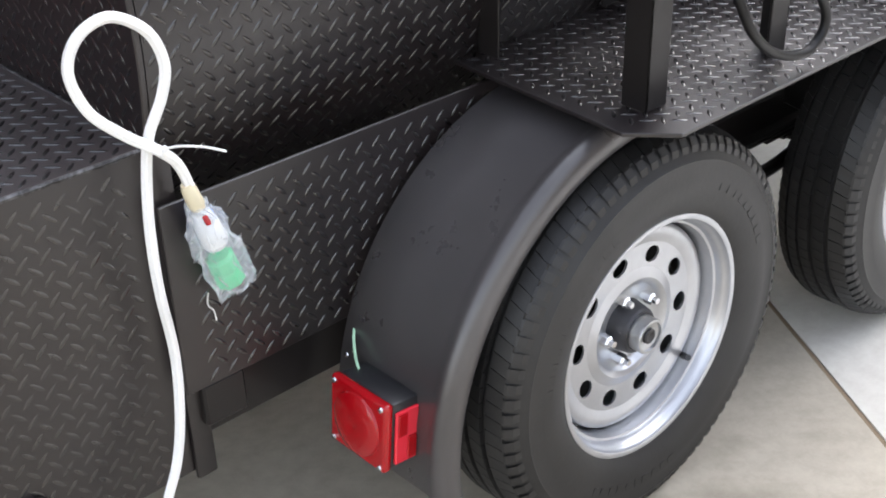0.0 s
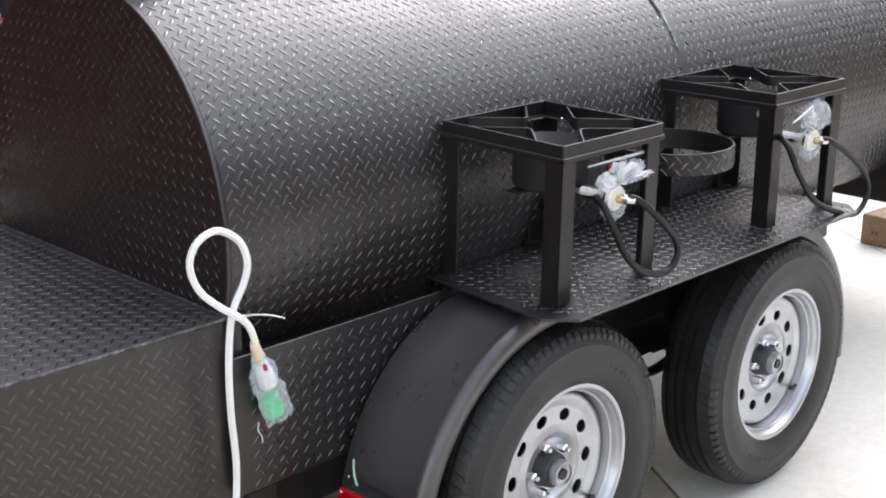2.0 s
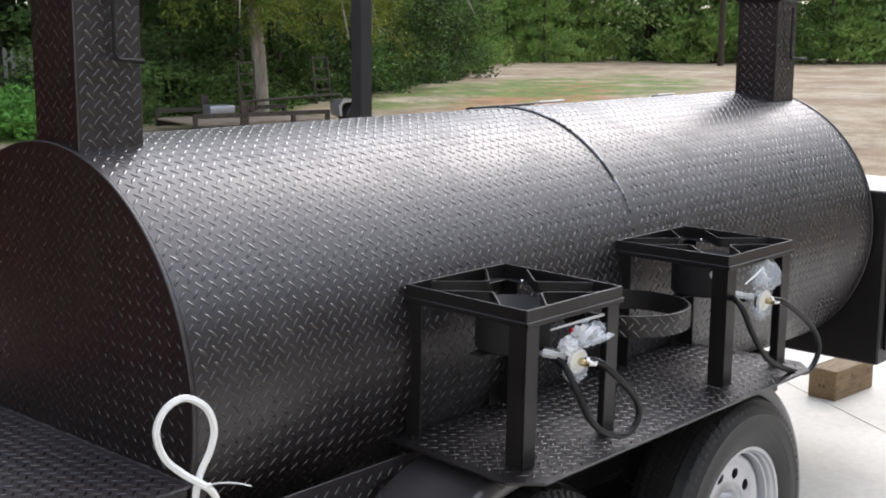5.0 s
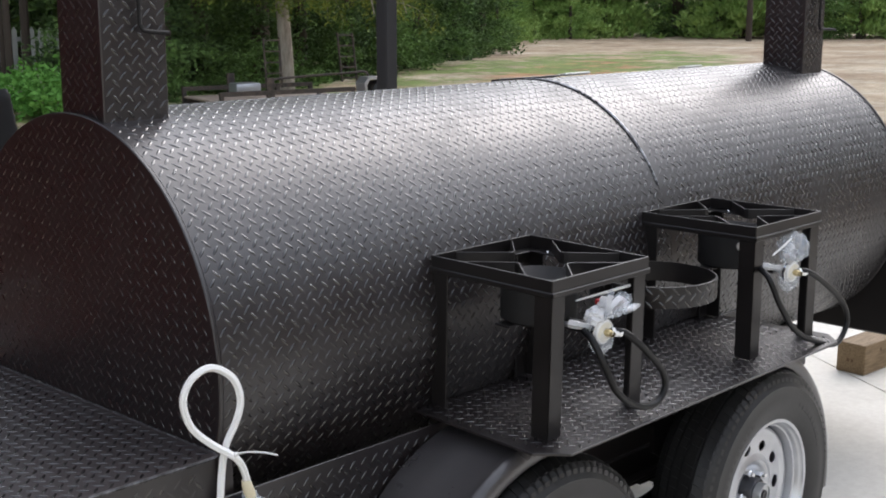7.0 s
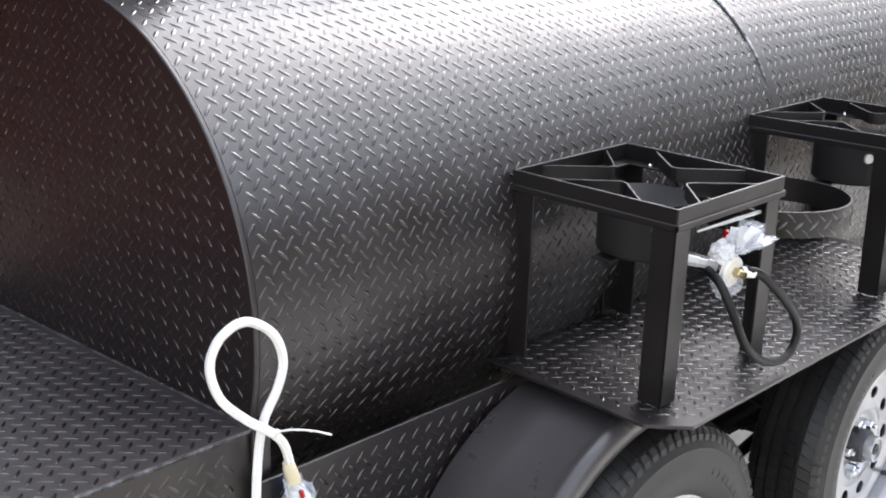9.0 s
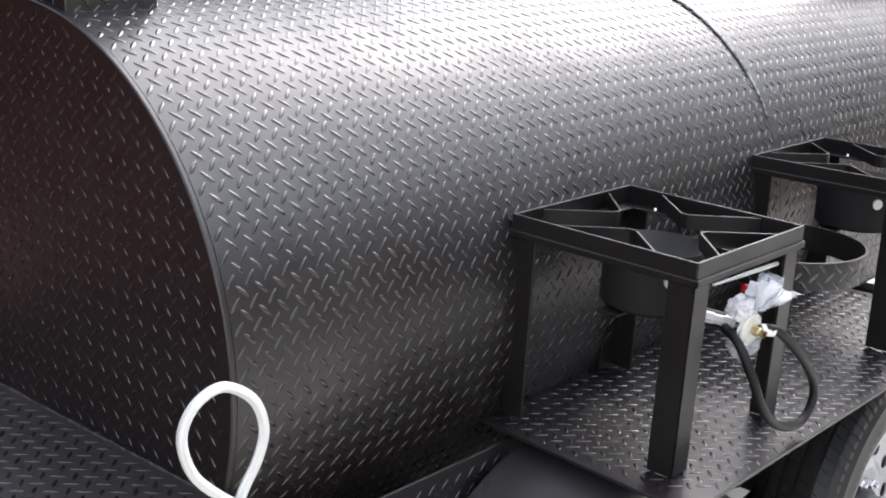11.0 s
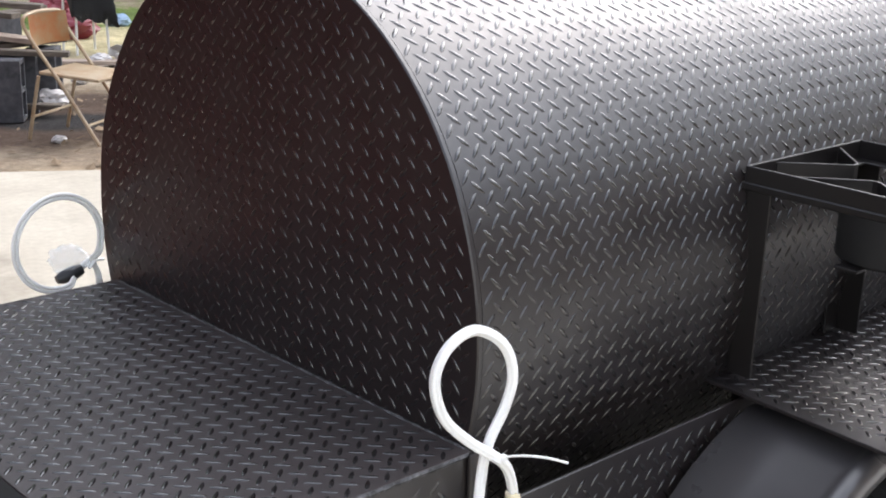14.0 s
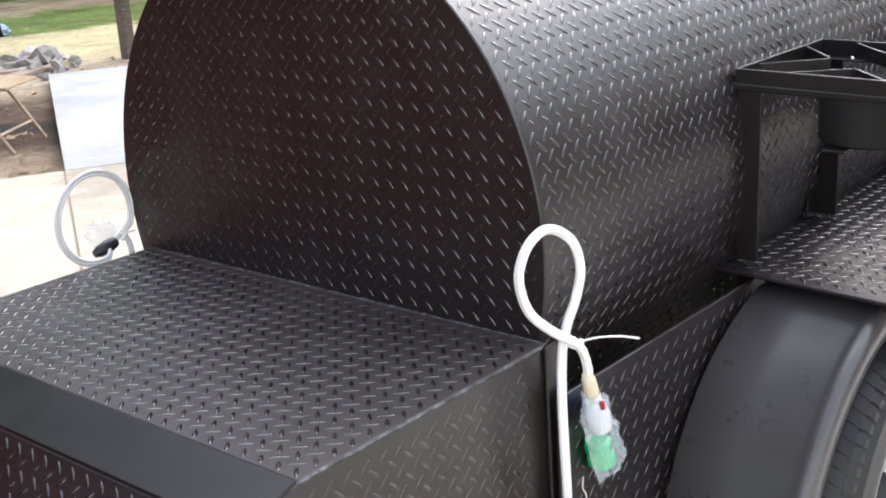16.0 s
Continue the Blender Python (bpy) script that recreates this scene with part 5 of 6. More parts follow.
for k in range(30):
    f = k / 29
    x, y = 40 + 34 * f + rnd.uniform(-2, 2), 41 - 34 * f + rnd.uniform(-1.5, 1.5)
    s = rnd.uniform(1.5, 2.0)
    copy_thing(pines[k % 2] if k % 4 else cedars[k % 3], pose(x + 1, y, -0.1, 0, 0, rnd.uniform(0, 360)) @ Matrix.Diagonal((s, s, s * 0.9, 1)))
# back row closes the gaps, and its height keeps low sky off the tank
for k in range(-5, 18):
    s = rnd.uniform(0.9, 1.2)
    copy_thing(far_cedars[k % 2], pose(3 + 1.7 * k + rnd.uniform(-0.5, 0.5), 25.5 + 0.55 * k + rnd.uniform(-1, 1), -0.1, 0, 0, rnd.uniform(0, 360)) @ Matrix.Diagonal((s, s, s, 1)))
# unseen ring of tall trees, added to block low sky in the tank's reflection
for k in range(12):
    a, d = radians(-48 + 5 * k + rnd.uniform(-1.5, 1.5)), rnd.uniform(40, 50)
    s = rnd.uniform(1.15, 1.45)
    copy_thing(far_cedars[k % 2], pose(2 + d * math.cos(a), d * math.sin(a), -0.1, 0, 0, rnd.uniform(0, 360)) @ Matrix.Diagonal((s, s, s, 1)))
for x, y in ((46.3, 24.9), (62.2, 26.8), (58.5, 20.6), (52, 28.5)):
    tr = thing("bare_trunk", (x, y, -0.1), "thin dark tree trunk at the edge of the woods", "tree", "thin trunks")
    part("trunk", tube([(0, 0, -0.1), (0.1, 0.05, 3), (0.05, 0.1, 9)], [0.14, 0.12, 0.07], 8), M_DARKBARK, tr, smooth=True)


def shade_tree():
    """Pale trunk with long drooping limbs of broad yellow-green leaves."""
    t = thing("shade_tree", (13.51, 15.5, -0.1), "pale-barked tree with drooping yellow-green leaves", "tree")
    part("trunk", tube(spline([(0.05, 0.0, -0.1), (0.0, 0.0, 1.2), (-0.12, 0.05, 2.8), (-0.2, 0.1, 6.0), (-0.1, 0.1, 12.0)], 4), [0.15 - 0.007 * i for i in range(17)], 12), M_BARK, t, smooth=True)
    rnd = random.Random(4)
    rows = []
    for k in range(26):
        a = rnd.uniform(0, 2 * math.pi) if k > 12 else rnd.uniform(3.4, 5.6)
        z0, ln = rnd.uniform(2.6, 6.5), rnd.uniform(1.8, 4.2)
        o = Vector((math.cos(a), math.sin(a), 0))
        p = spline([Vector((-0.12, 0.05, z0)), Vector((0, 0, z0 + 0.5)) + o * ln * 0.45, Vector((0, 0, z0 + 0.1)) + o * ln * 0.8, Vector((0, 0, max(1.35, z0 - 1.2))) + o * ln], 5)
        part("limb", tube(p, [0.05 * (1 - 0.85 * i / (len(p) - 1)) for i in range(len(p))], 6), M_BARK, t, smooth=True)
        for i in range(330):
            q = p[min(len(p) - 1, int(len(p) * rnd.random() ** 0.6))] + Vector((rnd.gauss(0, 0.3), rnd.gauss(0, 0.3), rnd.gauss(-0.15, 0.3)))
            d = Vector((rnd.gauss(0, 1), rnd.gauss(0, 1), rnd.gauss(-0.7, 0.6))).normalized() * rnd.uniform(0.118, 0.15)
            rows.append((q, d, d.cross(Vector((rnd.gauss(0, 1), rnd.gauss(0, 1), rnd.gauss(0, 1)))).normalized() * rnd.uniform(0.022, 0.042)))
    # wide upper crown out of view, added to hide sky from the tank's crest
    for k in range(11000):
        a, z = rnd.uniform(0, 2 * math.pi), rnd.uniform(3.2, 13.5)
        r = 5.2 * math.sin(math.pi * min(1, max(0.05, (z - 2.0) / 12.5))) ** 0.6 * rnd.random() ** 0.45
        q = Vector((r * math.cos(a), r * math.sin(a), z + 0.5 * noise.noise(Vector((r, a, z)))))
        d = Vector((rnd.gauss(0, 1), rnd.gauss(0, 1), rnd.gauss(-0.5, 0.6))).normalized() * rnd.uniform(0.2, 0.34)
        rows.append((q, d, d.cross(Vector((rnd.gauss(0, 1), rnd.gauss(0, 1), rnd.gauss(0, 1)))).normalized() * rnd.uniform(0.06, 0.1)))
    # low sprays that hang in front of the trunk
    for k in range(80):
        x, y = rnd.choice((rnd.uniform(-2.6, -0.2), rnd.uniform(-0.6, 0.8), rnd.uniform(1.1, 2.1))), rnd.uniform(-2.0, 0.4)
        low = 1.3 + 0.18 * abs(x + 0.2) - (0.4 if 0.6 < x < 1.5 else 0) + (0.5 if abs(x + 1.4) < 0.25 else 0) + rnd.uniform(0, 0.9)
        top = low + rnd.uniform(0.5, 1.1)
        lean = Vector((rnd.gauss(0, 0.35), rnd.gauss(0, 0.3), 0))
        p = spline([Vector((x, y, top)), Vector((x, y, (top + low) / 2 + 0.12)) + lean * 0.6, Vector((x, y, low)) + lean], 5)
        if k % 3 == 0:
            part("twig", tube(p, [0.008 * (1 - 0.8 * i / (len(p) - 1)) for i in range(len(p))], 5), M_BARK, t)
        for i in range(150):
            q = p[rnd.randrange(len(p))] + Vector((rnd.gauss(0, 0.1), rnd.gauss(0, 0.1), rnd.gauss(0, 0.08)))
            d = Vector((rnd.gauss(0, 0.8), rnd.gauss(0, 0.8), rnd.gauss(-0.5, 0.5))).normalized() * rnd.uniform(0.06, 0.115)
            rows.append((q, d, d.cross(Vector((rnd.gauss(0, 1), rnd.gauss(0, 1), rnd.gauss(0, 1)))).normalized() * rnd.uniform(0.012, 0.02)))
    leaf_mesh("crown", [r for r in rows if r[0].z > 2.9 or r[1].length < 0.117], M_LEAF, t)


shade_tree()


def bush(at, r, h, seed):
    t = thing("bush", at, "bright green leafy bush at the edge of the yard", "bush", "bushes")
    rnd = random.Random(seed)
    rows = []
    stems = []
    for k in range(14):
        a, l = rnd.uniform(0, 6.28), rnd.uniform(0.3, 1.0)
        stems.append(Vector((math.cos(a) * r * l, math.sin(a) * r * l, h * rnd.uniform(0.5, 1.0) * (1.1 - 0.5 * l))))
    bm = bmesh.new()
    for s in stems:
        tube([(0, 0, 0), tuple(s * 0.5 + Vector((0, 0, 0.1))), tuple(s)], [0.012, 0.008, 0.004], 5, bm)
    part("stems", bm, M_BARK, t)
    for k in range(2200):
        s = stems[rnd.randrange(14)]
        p = s * rnd.random() ** 0.5 + Vector((rnd.gauss(0, r * 0.2), rnd.gauss(0, r * 0.2), rnd.gauss(0, h * 0.11)))
        p.z = abs(p.z)
        d = Vector((rnd.gauss(0, 1), rnd.gauss(0, 1), rnd.gauss(0.2, 0.6))).normalized() * rnd.uniform(0.07, 0.13)
        rows.append((p, d, d.cross(Vector((rnd.gauss(0, 1), rnd.gauss(0, 1), rnd.gauss(0, 1)))).normalized() * rnd.uniform(0.02, 0.035)))
    leaf_mesh("leaves", rows, M_BUSH, t)
    return t


b1 = bush((8.3, 14.6, -0.07), 0.8, 0.78, 3)
for x, y, s in ((9.3, 16.0, 0.95), (7.5, 15.6, 0.9), (8.6, 16.4, 0.9), (6.4, 16.6, 1.0)):
    copy_thing(b1, pose(x, y, -0.07, 0, 0, 70 * x) @ Matrix.Diagonal((s, s, s, 1)))

M_PICKET = shader("weathered_white_paint", (0.36, 0.36, 0.34), 0.8)
bumped(M_PICKET, noise_of(M_PICKET, 20.0, 5), 0.3, 0.004)
fence = thing("picket_fence", pose(9.2, 19.3, -0.1, 0, 0, -28), "weathered white picket fence seen between the trunks", "fence")
for z in (0.55, 1.05):
    part("rail", box((2.6, 0.04, 0.08), (1.3, 0.03, z), 0.004), M_PICKET, fence)
for k in range(17):
    part("picket", prism([(0.15 * k, 0.35), (0.15 * k + 0.09, 0.35), (0.15 * k + 0.09, 1.2), (0.15 * k + 0.045, 1.28), (0.15 * k, 1.2)], "y", -0.02, 0.005), M_PICKET, fence)
for x, y, r in ((8.9, 16.9, 0.07), (9.15, 17.6, 0.05), (9.75, 17.9, 0.09), (9.5, 18.5, 0.06)):
    tr = thing("bare_trunk", (x, y, -0.1), "thin dark tree trunk before the fence", "tree", "thin trunks")
    part("trunk", tube([(0, 0, -0.1), (0.1 * r, 0.05, 1.6), (0.6 * r, 0.1, 6)], [r, r * 0.85, r * 0.5], 8), M_DARKBARK, tr, smooth=True)

M_POST = shader("dark_post_paint", (0.014, 0.0145, 0.017), 0.55)
bumped(M_POST, noise_of(M_POST, 30.0, 5), 0.15, 0.002)
post = thing("steel_post", (4.55, 3.55, -0.07), "dark square steel post standing beyond the pad", "post")
part("column", box((0.1, 0.1, 3.6), (0, 0, 1.8), 0.006), M_POST, post)
part("base_plate", box((0.2, 0.2, 0.012), (0, 0, 0.075), 0.002), M_POST, post)

M_RUST = shader("weathered_trailer_steel", (0.12, 0.1, 0.09), 0.7, 0.2)
wire(M_RUST, ramp(M_RUST, noise_of(M_RUST, 12.0, 6, 0.7), [(0.35, (0.035, 0.032, 0.03)), (0.7, (0.13, 0.10, 0.078))]), bsdf(M_RUST).inputs["Base Color"])
M_DECK = shader("grey_deck_boards", (0.36, 0.28, 0.22), 0.85)
wire(M_DECK, ramp(M_DECK, noise_of(M_DECK, 6.0, 6, 0.65, (1, 8, 8)), [(0.3, (0.22, 0.17, 0.14)), (0.7, (0.5, 0.40, 0.32))]), bsdf(M_DECK).inputs["Base Color"])
M_GALV = shader("galvanised_steel", (0.5, 0.52, 0.55), 0.4, 0.8)


def utility_trailer():
    ang = math.degrees(math.atan2(-0.55, 2.35))
    t = thing("utility_trailer", pose(10.31, 13.18, -0.07, 0, 0, ang), "low open utility trailer with upright loading ramps", "trailer")
    L, W = 2.35, 1.5
    for y in (0, W):
        part("side_rail", box((L, 0.05, 0.07), (L / 2, y, 0.30), 0.004), M_RUST, t)
        part("low_rail", box((L, 0.05, 0.09), (L / 2, y, 0.10), 0.004), M_RUST, t)
        for x in (0.03, 0.85, 1.7, L - 0.03):
            part("stake", box((0.07 if x != 0.85 else 0.13, 0.05, 0.28 if x != 0.85 else 0.5), (x, y - 0.004, 0.19 if x != 0.85 else 0.28), 0.004), M_RUST, t)
    for k in range(8):
        part("deck_board", box((L - 0.04, 0.17, 0.03), (L / 2, 0.11 + 0.186 * k, 0.17), 0.004), M_DECK, t)
    part("hand_rail", tube(spline([(0.85, 0, 0.50), (1.4, 0, 0.53), (2.2, 0, 0.56), (2.55, 0, 0.57), (2.62, 0, 0.45), (2.66, 0, 0.30)], 5), 0.02, 8), M_RUST, t, smooth=True)
    def ramp_at(x, y, z0, lean, name="ramp"):
        rp = part(name, box((0.025, 0.03, 0.78), (x, y, z0 + 0.39), 0.002, Matrix.Rotation(radians(lean), 4, "Y")), M_RUST, t)
        part("stile", box((0.025, 0.03, 0.78), (x + 0.27, y, z0 + 0.39), 0.002, Matrix.Rotation(radians(lean), 4, "Y")), M_RUST, rp)
        for k in range(5):
            part("rung", box((0.27, 0.028, 0.024), (x + 0.135 + math.sin(radians(lean)) * (0.17 * k - 0.34), y, z0 + 0.06 + 0.17 * k), 0.002), M_RUST, rp)
    ramp_at(0.80, 0.06, 0.36, -3)
    ramp_at(2.12, 0.06, 0.42, -6)
    part("fender", prism([(2.40, 0.24), (2.38, 0.40), (2.46, 0.50), (2.70, 0.50), (2.78, 0.44), (2.74, 0.43), (2.68, 0.46), (2.48, 0.46), (2.43, 0.38), (2.44, 0.24)], "y", -0.28, 0.02), M_GALV, t)
    for y in (-0.26, -0.10):
        wm = Matrix.Translation((2.72, y, 0.22)) @ Matrix.Rotation(radians(90), 4, "X")
        w = part("wheel", lathe([(0.12, 0.07), (0.2, 0.075), (0.225, 0.05), (0.225, -0.05), (0.2, -0.075), (0.12, -0.07)], 28, m=wm, closed=True), M_RUBBER, t, smooth=True)
        part("rim", lathe([(0, 0.03), (0.1, 0.045), (0.125, 0.06), (0.125, -0.05), (0, -0.03)], 24, m=wm), M_GALV, w, smooth=True)
    part("tool_chest", box((0.44, 0.34, 0.2), (0.92, 1.1, 0.29), 0.03, segs=2), M_GALV, t, smooth=True)


utility_trailer()

M_TAN = shader("tan_enamel", (0.46, 0.32, 0.19), 0.45)
wire(M_TAN, ramp(M_TAN, noise_of(M_TAN, 9.0, 6, 0.7), [(0.3, (0.34, 0.21, 0.11)), (0.6, (0.42, 0.33, 0.22))]), bsdf(M_TAN).inputs["Base Color"])

M_ORANGE = shader("worn_orange_enamel", (0.45, 0.25, 0.1), 0.5)
wire(M_ORANGE, ramp(M_ORANGE, noise_of(M_ORANGE, 5.0, 5, 0.6), [(0.4, (0.42, 0.29, 0.15)), (0.6, (0.46, 0.18, 0.06))]), bsdf(M_ORANGE).inputs["Base Color"])


def folding_chair():
    ang = math.degrees(math.atan2(-0.40, 0.26))
    c = thing("folding_chair", pose(2.34, 5.57, -0.07, 0, 0, ang), "tan metal folding chair with a worn orange backrest on dirt", "chair")
    for y in (0.0, 0.44):
        part("front_leg", tube(spline([(0.48, y, 0.008), (0.25, y, 0.36), (0.06, y, 0.63), (0.02, y, 0.71)], 4), 0.0115, 8), M_TAN, c, smooth=True)
        part("back_leg", tube([(0.0, y + 0.02, 0.008), (0.09, y + 0.02, 0.40)], 0.0115, 8), M_TAN, c, smooth=True)
    part("top_rail", tube(spline([(0.02, 0.0, 0.71), (0.018, 0.03, 0.75), (0.0, 0.22, 0.762), (0.018, 0.41, 0.75), (0.02, 0.44, 0.71)], 4), 0.0115, 8), M_TAN, c, smooth=True)
    # curved pressed panel between the uprights
    bm = bmesh.new()
    rows = [[bm.verts.new((0.052 - 0.055 * math.sin(math.pi * i / 14) ** 0.8 + 0.105 * (0.75 - z), 0.008 + 0.424 * i / 14, z)) for i in range(15)] for z in (0.565, 0.60, 0.66, 0.72, 0.752)]
    for a, b in zip(rows, rows[1:]):
        for i in range(14):
            bm.faces.new((a[i], a[i + 1], b[i + 1], b[i]))
    bmesh.ops.solidify(bm, geom=bm.faces[:], thickness=0.006)
    part("backrest", bm, M_ORANGE, c, "worn orange-brown pressed backrest", smooth=True)
    part("seat", box((0.40, 0.41, 0.022), (0.29, 0.22, 0.405), 0.01, Matrix.Rotation(radians(4), 4, "Y"), segs=2), M_TAN, c, smooth=True)
    part("stretcher", tube([(0.035, 0.02, 0.15), (0.035, 0.46, 0.15)], 0.009, 6), M_TAN, c)
    part("stretcher", tube([(0.405, 0.0, 0.12), (0.405, 0.44, 0.12)], 0.009, 6), M_TAN, c)


folding_chair()

M_BLOCK = shader("grey_concrete_block", (0.3, 0.3, 0.3), 0.9)
wire(M_BLOCK, ramp(M_BLOCK, noise_of(M_BLOCK, 14.0, 7, 0.7), [(0.3, (0.045, 0.046, 0.052)), (0.7, (0.13, 0.13, 0.14))]), bsdf(M_BLOCK).inputs["Base Color"])
bumped(M_BLOCK, noise_of(M_BLOCK, 60.0, 5, 0.7), 0.5, 0.004)


def hollow_block(at, turn):
    b = thing("concrete_block", Matrix.Translation(at) @ turn, "rough grey hollow concrete block in the scrap pile", "concrete block", "blocks of the scrap pile")
    bm = bmesh.new()
    for y in (-0.085, 0.085):
        box((0.4, 0.03, 0.2), (0, y, 0.1), 0.003, None, bm)
    for x in (-0.185, 0.0, 0.185):
        box((0.03, 0.14, 0.2), (x, 0, 0.1), 0.002, None, bm)
    part("shell", bm, M_BLOCK, b)
    return b


rz = lambda a: Matrix.Rotation(radians(a), 4, "Z")  # noqa: E731
rx = lambda a: Matrix.Rotation(radians(a), 4, "X")  # noqa: E731
def on_end(x, y, z, a):
    """A block set on its end, its cells facing the direction a."""
    f = Vector((math.cos(radians(a)), math.sin(radians(a)), 0))
    u = Vector((0, 0, 1))
    s = f.cross(u)
    m = Matrix((u, s, f)).transposed().to_4x4()
    m.translation = (x, y, z)
    return m


blk = hollow_block((0, 0, 0), Matrix())
blk.matrix_world = on_end(2.63, 6.48, 0.135, -28)
for m in (on_end(2.45, 6.30, 0.135, -33), on_end(2.46, 6.62, 0.135, -20), on_end(2.92, 6.74, 0.135, -40), Matrix.Translation((2.45, 6.75, 0.345)) @ rz(-60), Matrix.Translation((2.75, 6.95, 0.345)) @ rz(25)):
    copy_thing(blk, m)
M_GREYBOARD = shader("silvered_board", (0.3, 0.28, 0.26), 0.85)
_t = noise_of(M_GREYBOARD, 6.0, 7, 0.65, (1, 10, 10))
wire(M_GREYBOARD, ramp(M_GREYBOARD, _t, [(0.3, (0.05, 0.037, 0.028)), (0.7, (0.21, 0.175, 0.14))]), bsdf(M_GREYBOARD).inputs["Base Color"])
bumped(M_GREYBOARD, _t, 0.5, 0.003)
for k, (x, y, z, a, tip, ln) in enumerate(((2.66, 6.30, 0.362, -32, 2, 0.62), (2.60, 6.52, 0.385, -12, -4, 0.9), (2.55, 6.58, 0.455, -40, 6, 0.75), (2.72, 6.72, 0.565, 8, -5, 0.7), (2.5, 6.8, 0.60, -55, 3, 0.8), (2.85, 6.6, 0.40, 30, 9, 0.5), (2.77, 6.27, 0.0, -45, 0, 0.3), (2.40, 6.30, 0.70, -35, 4, 0.8))):
    bd = thing("scrap_board", pose(x, y, z, 0, tip, a), "weathered grey-brown board on the scrap pile", "board", "boards of the scrap pile")
    part("plank", box((ln, 0.09 + 0.03 * (k % 3), 0.036), (0, 0, 0), 0.004), M_DECK if k % 3 == 2 else M_GREYBOARD, bd)

M_TARP = shader("black_tarp", (0.022, 0.023, 0.026), 0.42)
bumped(M_TARP, noise_of(M_TARP, 14.0, 4, 0.6), 0.5, 0.01)


def draped_stool():
    s = thing("draped_stool", (4.48, 8.94, -0.07), "light metal stool with a black tarp thrown over it", "stool")
    for x, y in ((-0.13, -0.1), (0.13, -0.1), (-0.13, 0.12), (0.13, 0.12)):
        part("leg", tube([(x * 1.2, y * 1.2, 0.0), (x, y, 0.82)], 0.012, 8), M_PALE, s)
    bm = bmesh.new()
    n = 26
    g = [[bm.verts.new((0.62 * (i / n - 0.5), 0.56 * (j / n - 0.5), 0)) for j in range(n + 1)] for i in range(n + 1)]
    for i in range(n):
        for j in range(n):
            bm.faces.new((g[i][j], g[i + 1][j], g[i + 1][j + 1], g[i][j + 1]))
    for v in bm.verts:
        e = max(abs(v.co.x) - 0.16, abs(v.co.y) - 0.14, 0)
        k = 1 - 0.75 * e / max(0.16, v.co.xy.length) if e else 1
        v.co.x, v.co.y = v.co.x * k, v.co.y * k
        side = 0.69 * v.co.y - 0.73 * v.co.x
        v.co.z = 0.88 - 4.2 * e * (1 - min(0.75, max(0, 2.6 * side + 0.1))) + 0.05 * noise.noise(v.co * 9) + 0.10 * max(0, 0.1 - v.co.xy.length)
    bmesh.ops.solidify(bm, geom=bm.faces[:], thickness=0.004)
    part("tarp", bm, M_TARP, s, "crumpled black tarp", smooth=True, angle=60)


draped_stool()
tp = thing("tarp", (2.36, 6.92, 0.66), "bunched black tarp thrown over the scrap pile", "tarp")
part("sheet", wrinkled_bag((0, 0, 0.06), (0.40, 0.32, 0.2), Matrix(), 6.2), M_TARP, tp, smooth=True, angle=40)

wp = thing("wooden_post", (5.30, 7.75, -0.07), "weathered wooden post with a small ledge", "post")
part("column", box((0.1, 0.1, 2.4), (0, 0, 1.2), 0.005), M_GREYBOARD, wp)
part("ledge", box((0.3, 0.18, 0.05), (-0.02, -0.05, 0.62), 0.004), M_GREYBOARD, wp)
part("red_cap", lathe([(0, 0), (0.035, 0.0), (0.04, 0.05), (0.02, 0.08), (0, 0.08)], 14, m=Matrix.Translation((0.06, -0.08, 0.645))), M_RED, wp, "small red cap", smooth=True)

M_BAGWHITE = shader("pale_plastic_sack", (0.55, 0.52, 0.5), 0.3)
M_BAGPINK = shader("faded_red_plastic", (0.22, 0.03, 0.045), 0.35)
M_BAGBLUE = shader("pale_blue_plastic", (0.30, 0.42, 0.58), 0.35)
# red and blue lumps stand in for unclear junk behind the pile
for k, (x, y, s, col) in enumerate(((4.21, 8.18, 0.10, 0), (4.88, 8.60, 0.12, 0), (4.98, 8.34, 0.07, 0), (2.97, 6.55, 0.13, 0), (4.82, 9.93, 0.27, 1), (5.71, 10.61, 0.13, 2), (2.47, 5.42, 0.045, 0), (3.6, 7.35, 0.07, 0), (4.6, 8.45, 0.08, 0), (4.4, 8.0, 0.06, 0), (5.5, 11.5, 0.30, 1), (5.95, 11.75, 0.2, 0))):
    sk = thing("plastic_sack", (x, y, -0.07), ("crumpled pale plastic sack lying on the dirt", "crumpled faded red lump standing in for unclear junk on the dirt", "crumpled pale blue lump standing in for unclear junk on the dirt")[col], "sack", "litter by the scrap pile")
    part("film", wrinkled_bag((0, 0, s * 0.45), (s, s * 0.8, s * 0.55), Matrix(), k * 2.1), (M_BAGWHITE, M_BAGPINK, M_BAGBLUE)[col], sk, smooth=True, angle=40)

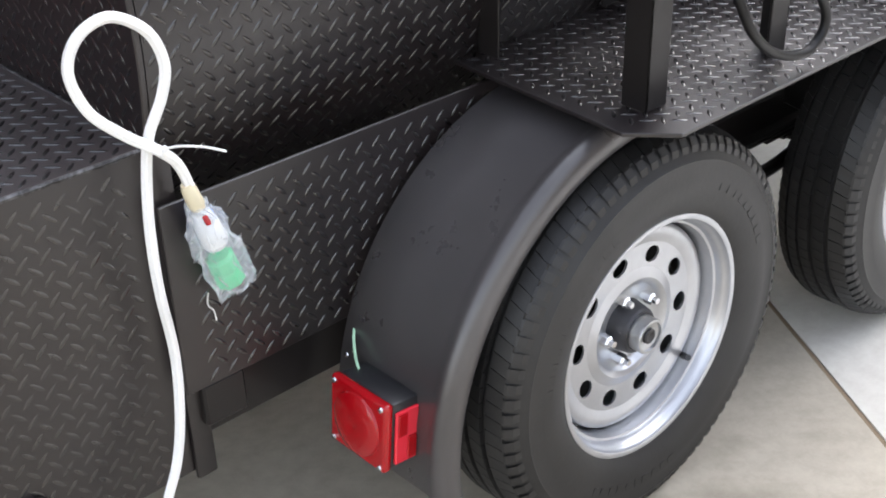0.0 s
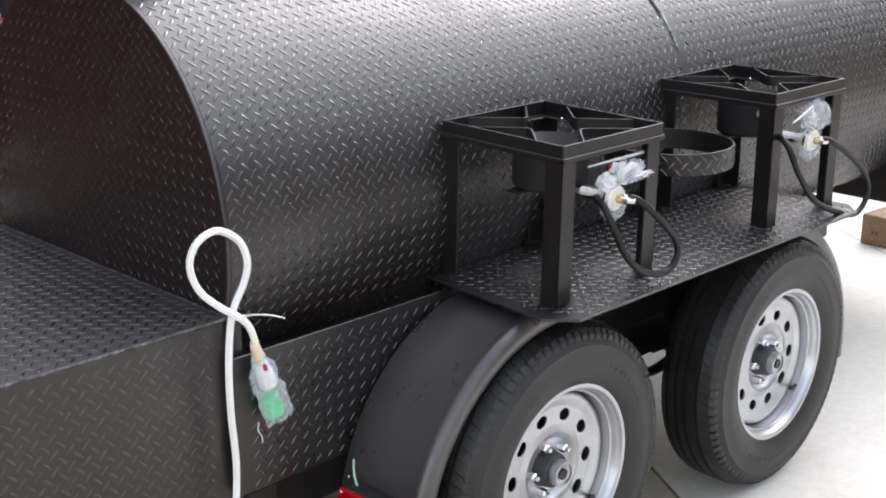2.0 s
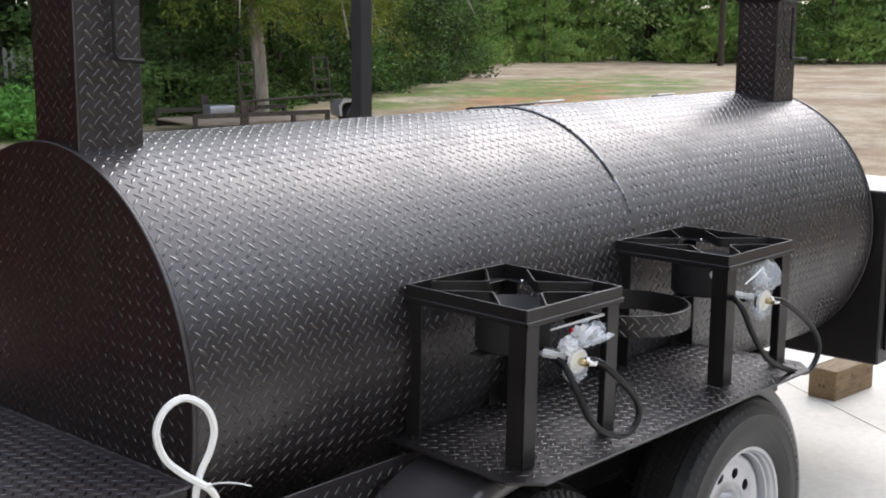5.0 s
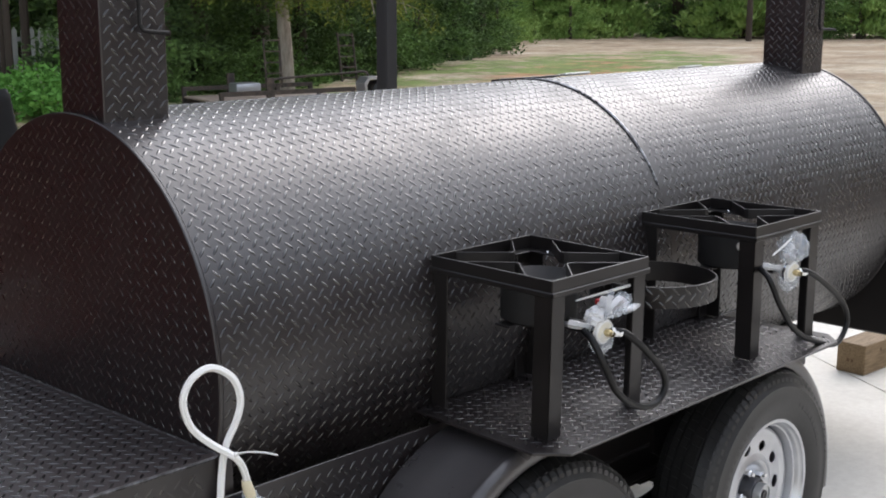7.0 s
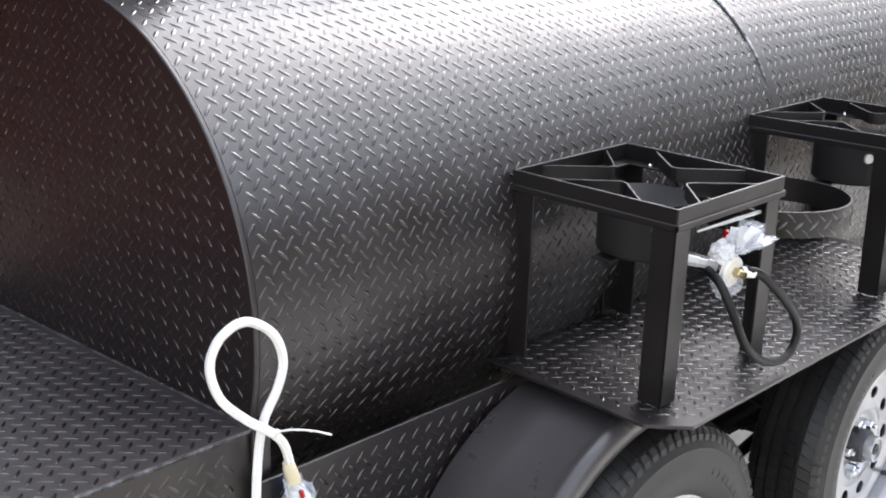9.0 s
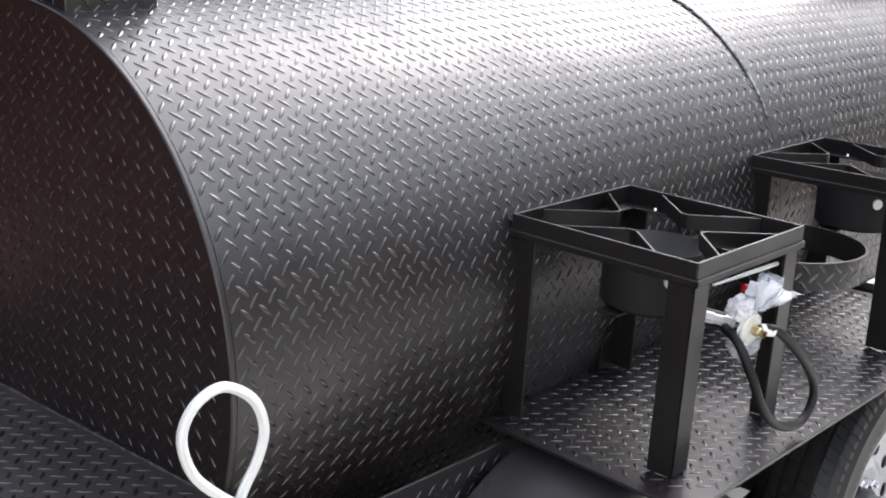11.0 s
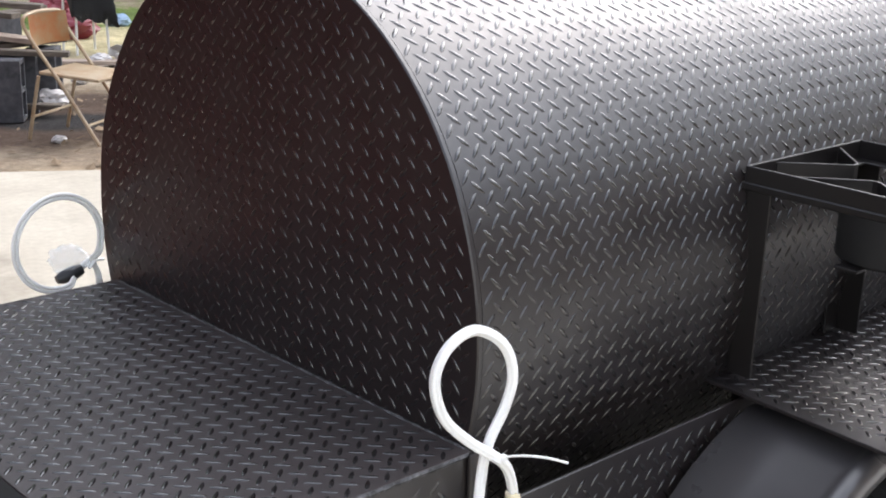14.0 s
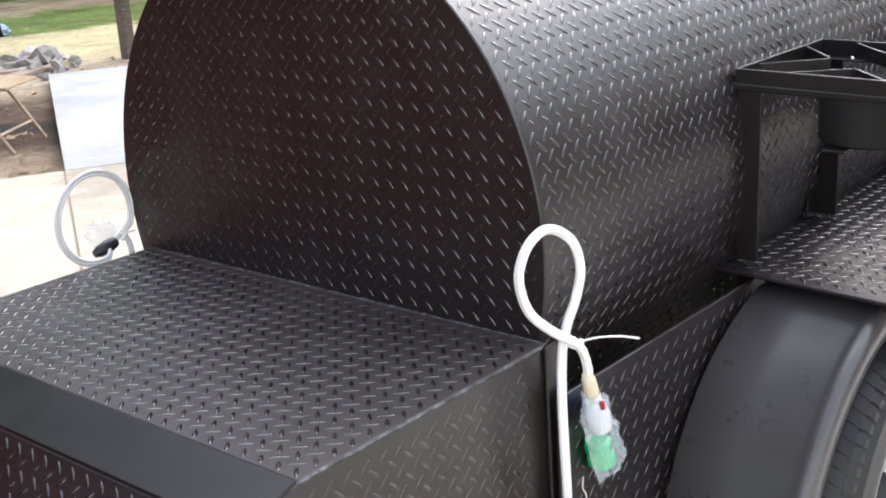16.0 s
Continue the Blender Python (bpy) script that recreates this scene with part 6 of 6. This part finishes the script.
# broken stones and concrete chunks heaped beside the far slab
M_STONE = shader("broken_grey_stone", (0.4, 0.38, 0.35), 0.9)
wire(M_STONE, ramp(M_STONE, noise_of(M_STONE, 7.0, 7, 0.7), [(0.3, (0.22, 0.19, 0.16)), (0.7, (0.52, 0.5, 0.47))]), bsdf(M_STONE).inputs["Base Color"])
bumped(M_STONE, noise_of(M_STONE, 40.0, 5, 0.7), 0.6, 0.006)
rnd = random.Random(17)
for x, y, w in ((4.52, 8.33, 0.13), (4.61, 8.2, 0.10), (4.5, 8.02, 0.12), (4.68, 8.04, 0.16), (4.64, 7.84, 0.11), (4.8, 7.86, 0.09), (4.53, 7.68, 0.10), (4.42, 7.85, 0.08), (4.36, 8.1, 0.09), (4.3, 7.5, 0.07), (4.75, 8.25, 0.12)):
    st = thing("rubble_stone", pose(x, y, -0.07, 0, 0, rnd.uniform(0, 360)), "broken grey stone in a heap on the dirt", "stone", "heap of stones")
    bm = bmesh.new()
    for v in bmesh.ops.create_icosphere(bm, subdivisions=2, radius=1.0)["verts"]:
        k = 1 + 0.5 * noise.cell(v.co * 1.3 + Vector((x * 9, y * 7, 0))) - 0.25
        v.co = Vector((v.co.x * w * k, v.co.y * w * 0.75 * k, max(-0.02, v.co.z * w * 0.7 * k + w * 0.42)))
    part("rock", bm, M_STONE, st)
for x, y, a, ln in ((4.15, 7.75, 20, 0.7), (4.25, 8.05, -35, 0.9), (3.95, 7.6, 60, 0.5)):
    bd = thing("scrap_board", pose(x, y, -0.035, 0, 0, a), "weathered tan board lying on the dirt", "board", "boards on the dirt")
    part("plank", box((ln, 0.14, 0.036), (0, 0, 0), 0.004), M_DECK, bd)

# scattered twigs and leaf litter near the pad's edge
rnd = random.Random(8)
rows = []
for k in range(1500):
    u, v = rnd.uniform(4.95, 9.5), rnd.uniform(-6, 5.5)
    if u < 8.6 and -1.7 < v < 0.3:
        continue
    p = uv(u, v, -0.058)
    a = rnd.uniform(0, 6.28)
    d = Vector((math.cos(a), math.sin(a), rnd.uniform(-0.05, 0.3))) * rnd.uniform(0.03, 0.10)
    rows.append((p, d, Vector((-d.y, d.x, 0)) * rnd.uniform(0.1, 0.4)))
M_LITTER = leaf_material("dry_leaf_litter", (0.07, 0.045, 0.025), (0.36, 0.26, 0.16), 0.9)
lt = leaf_mesh("leaf_litter", rows, M_LITTER, None)
tagged(lt, "dry leaves and chips scattered on the dirt", "leaf litter", kind="stuff")

# unseen wall behind the camera, added to close that side and redden reflections
M_WALL = shader("dark_red_screen", (0.07, 0.021, 0.018), 0.85, Specular_IOR_Level=0.1)
wire(M_WALL, ramp(M_WALL, noise_of(M_WALL, 2.0, 6, 0.6), [(0.3, (0.048, 0.008, 0.0065)), (0.7, (0.066, 0.011, 0.0085))]), bsdf(M_WALL).inputs["Base Color"])
bumped(M_WALL, noise_of(M_WALL, 3.0, 3, 0.5, (1, 1, 12)), 0.3, 0.01)
# blocks the sky there and tints the tank end's reflection dark red
wall = part("screen_west", box((0.2, 9.5, 4.2), (-2.4, 4.75, 2.03), 0.01), M_WALL)
# unseen wall, added to give the tank's side a dark brown reflection
M_TANWALL = shader("brown_screen_wall", (0.3, 0.19, 0.13), 0.75)
wire(M_TANWALL, ramp(M_TANWALL, noise_of(M_TANWALL, 2.0, 6, 0.6), [(0.3, (0.15, 0.115, 0.095)), (0.7, (0.21, 0.165, 0.135))]), bsdf(M_TANWALL).inputs["Base Color"])
south = part("screen_south", box((12.0, 0.2, 3.7), (8.0, -6.2, 1.78), 0.01), M_TANWALL)
tagged(south, "plain dark brown screen wall, unseen, added for the tank's side reflections", "wall", kind="structure")
tagged(wall, "plain dark red screen wall, unseen, added for the tank end's reflection", "wall", kind="structure")
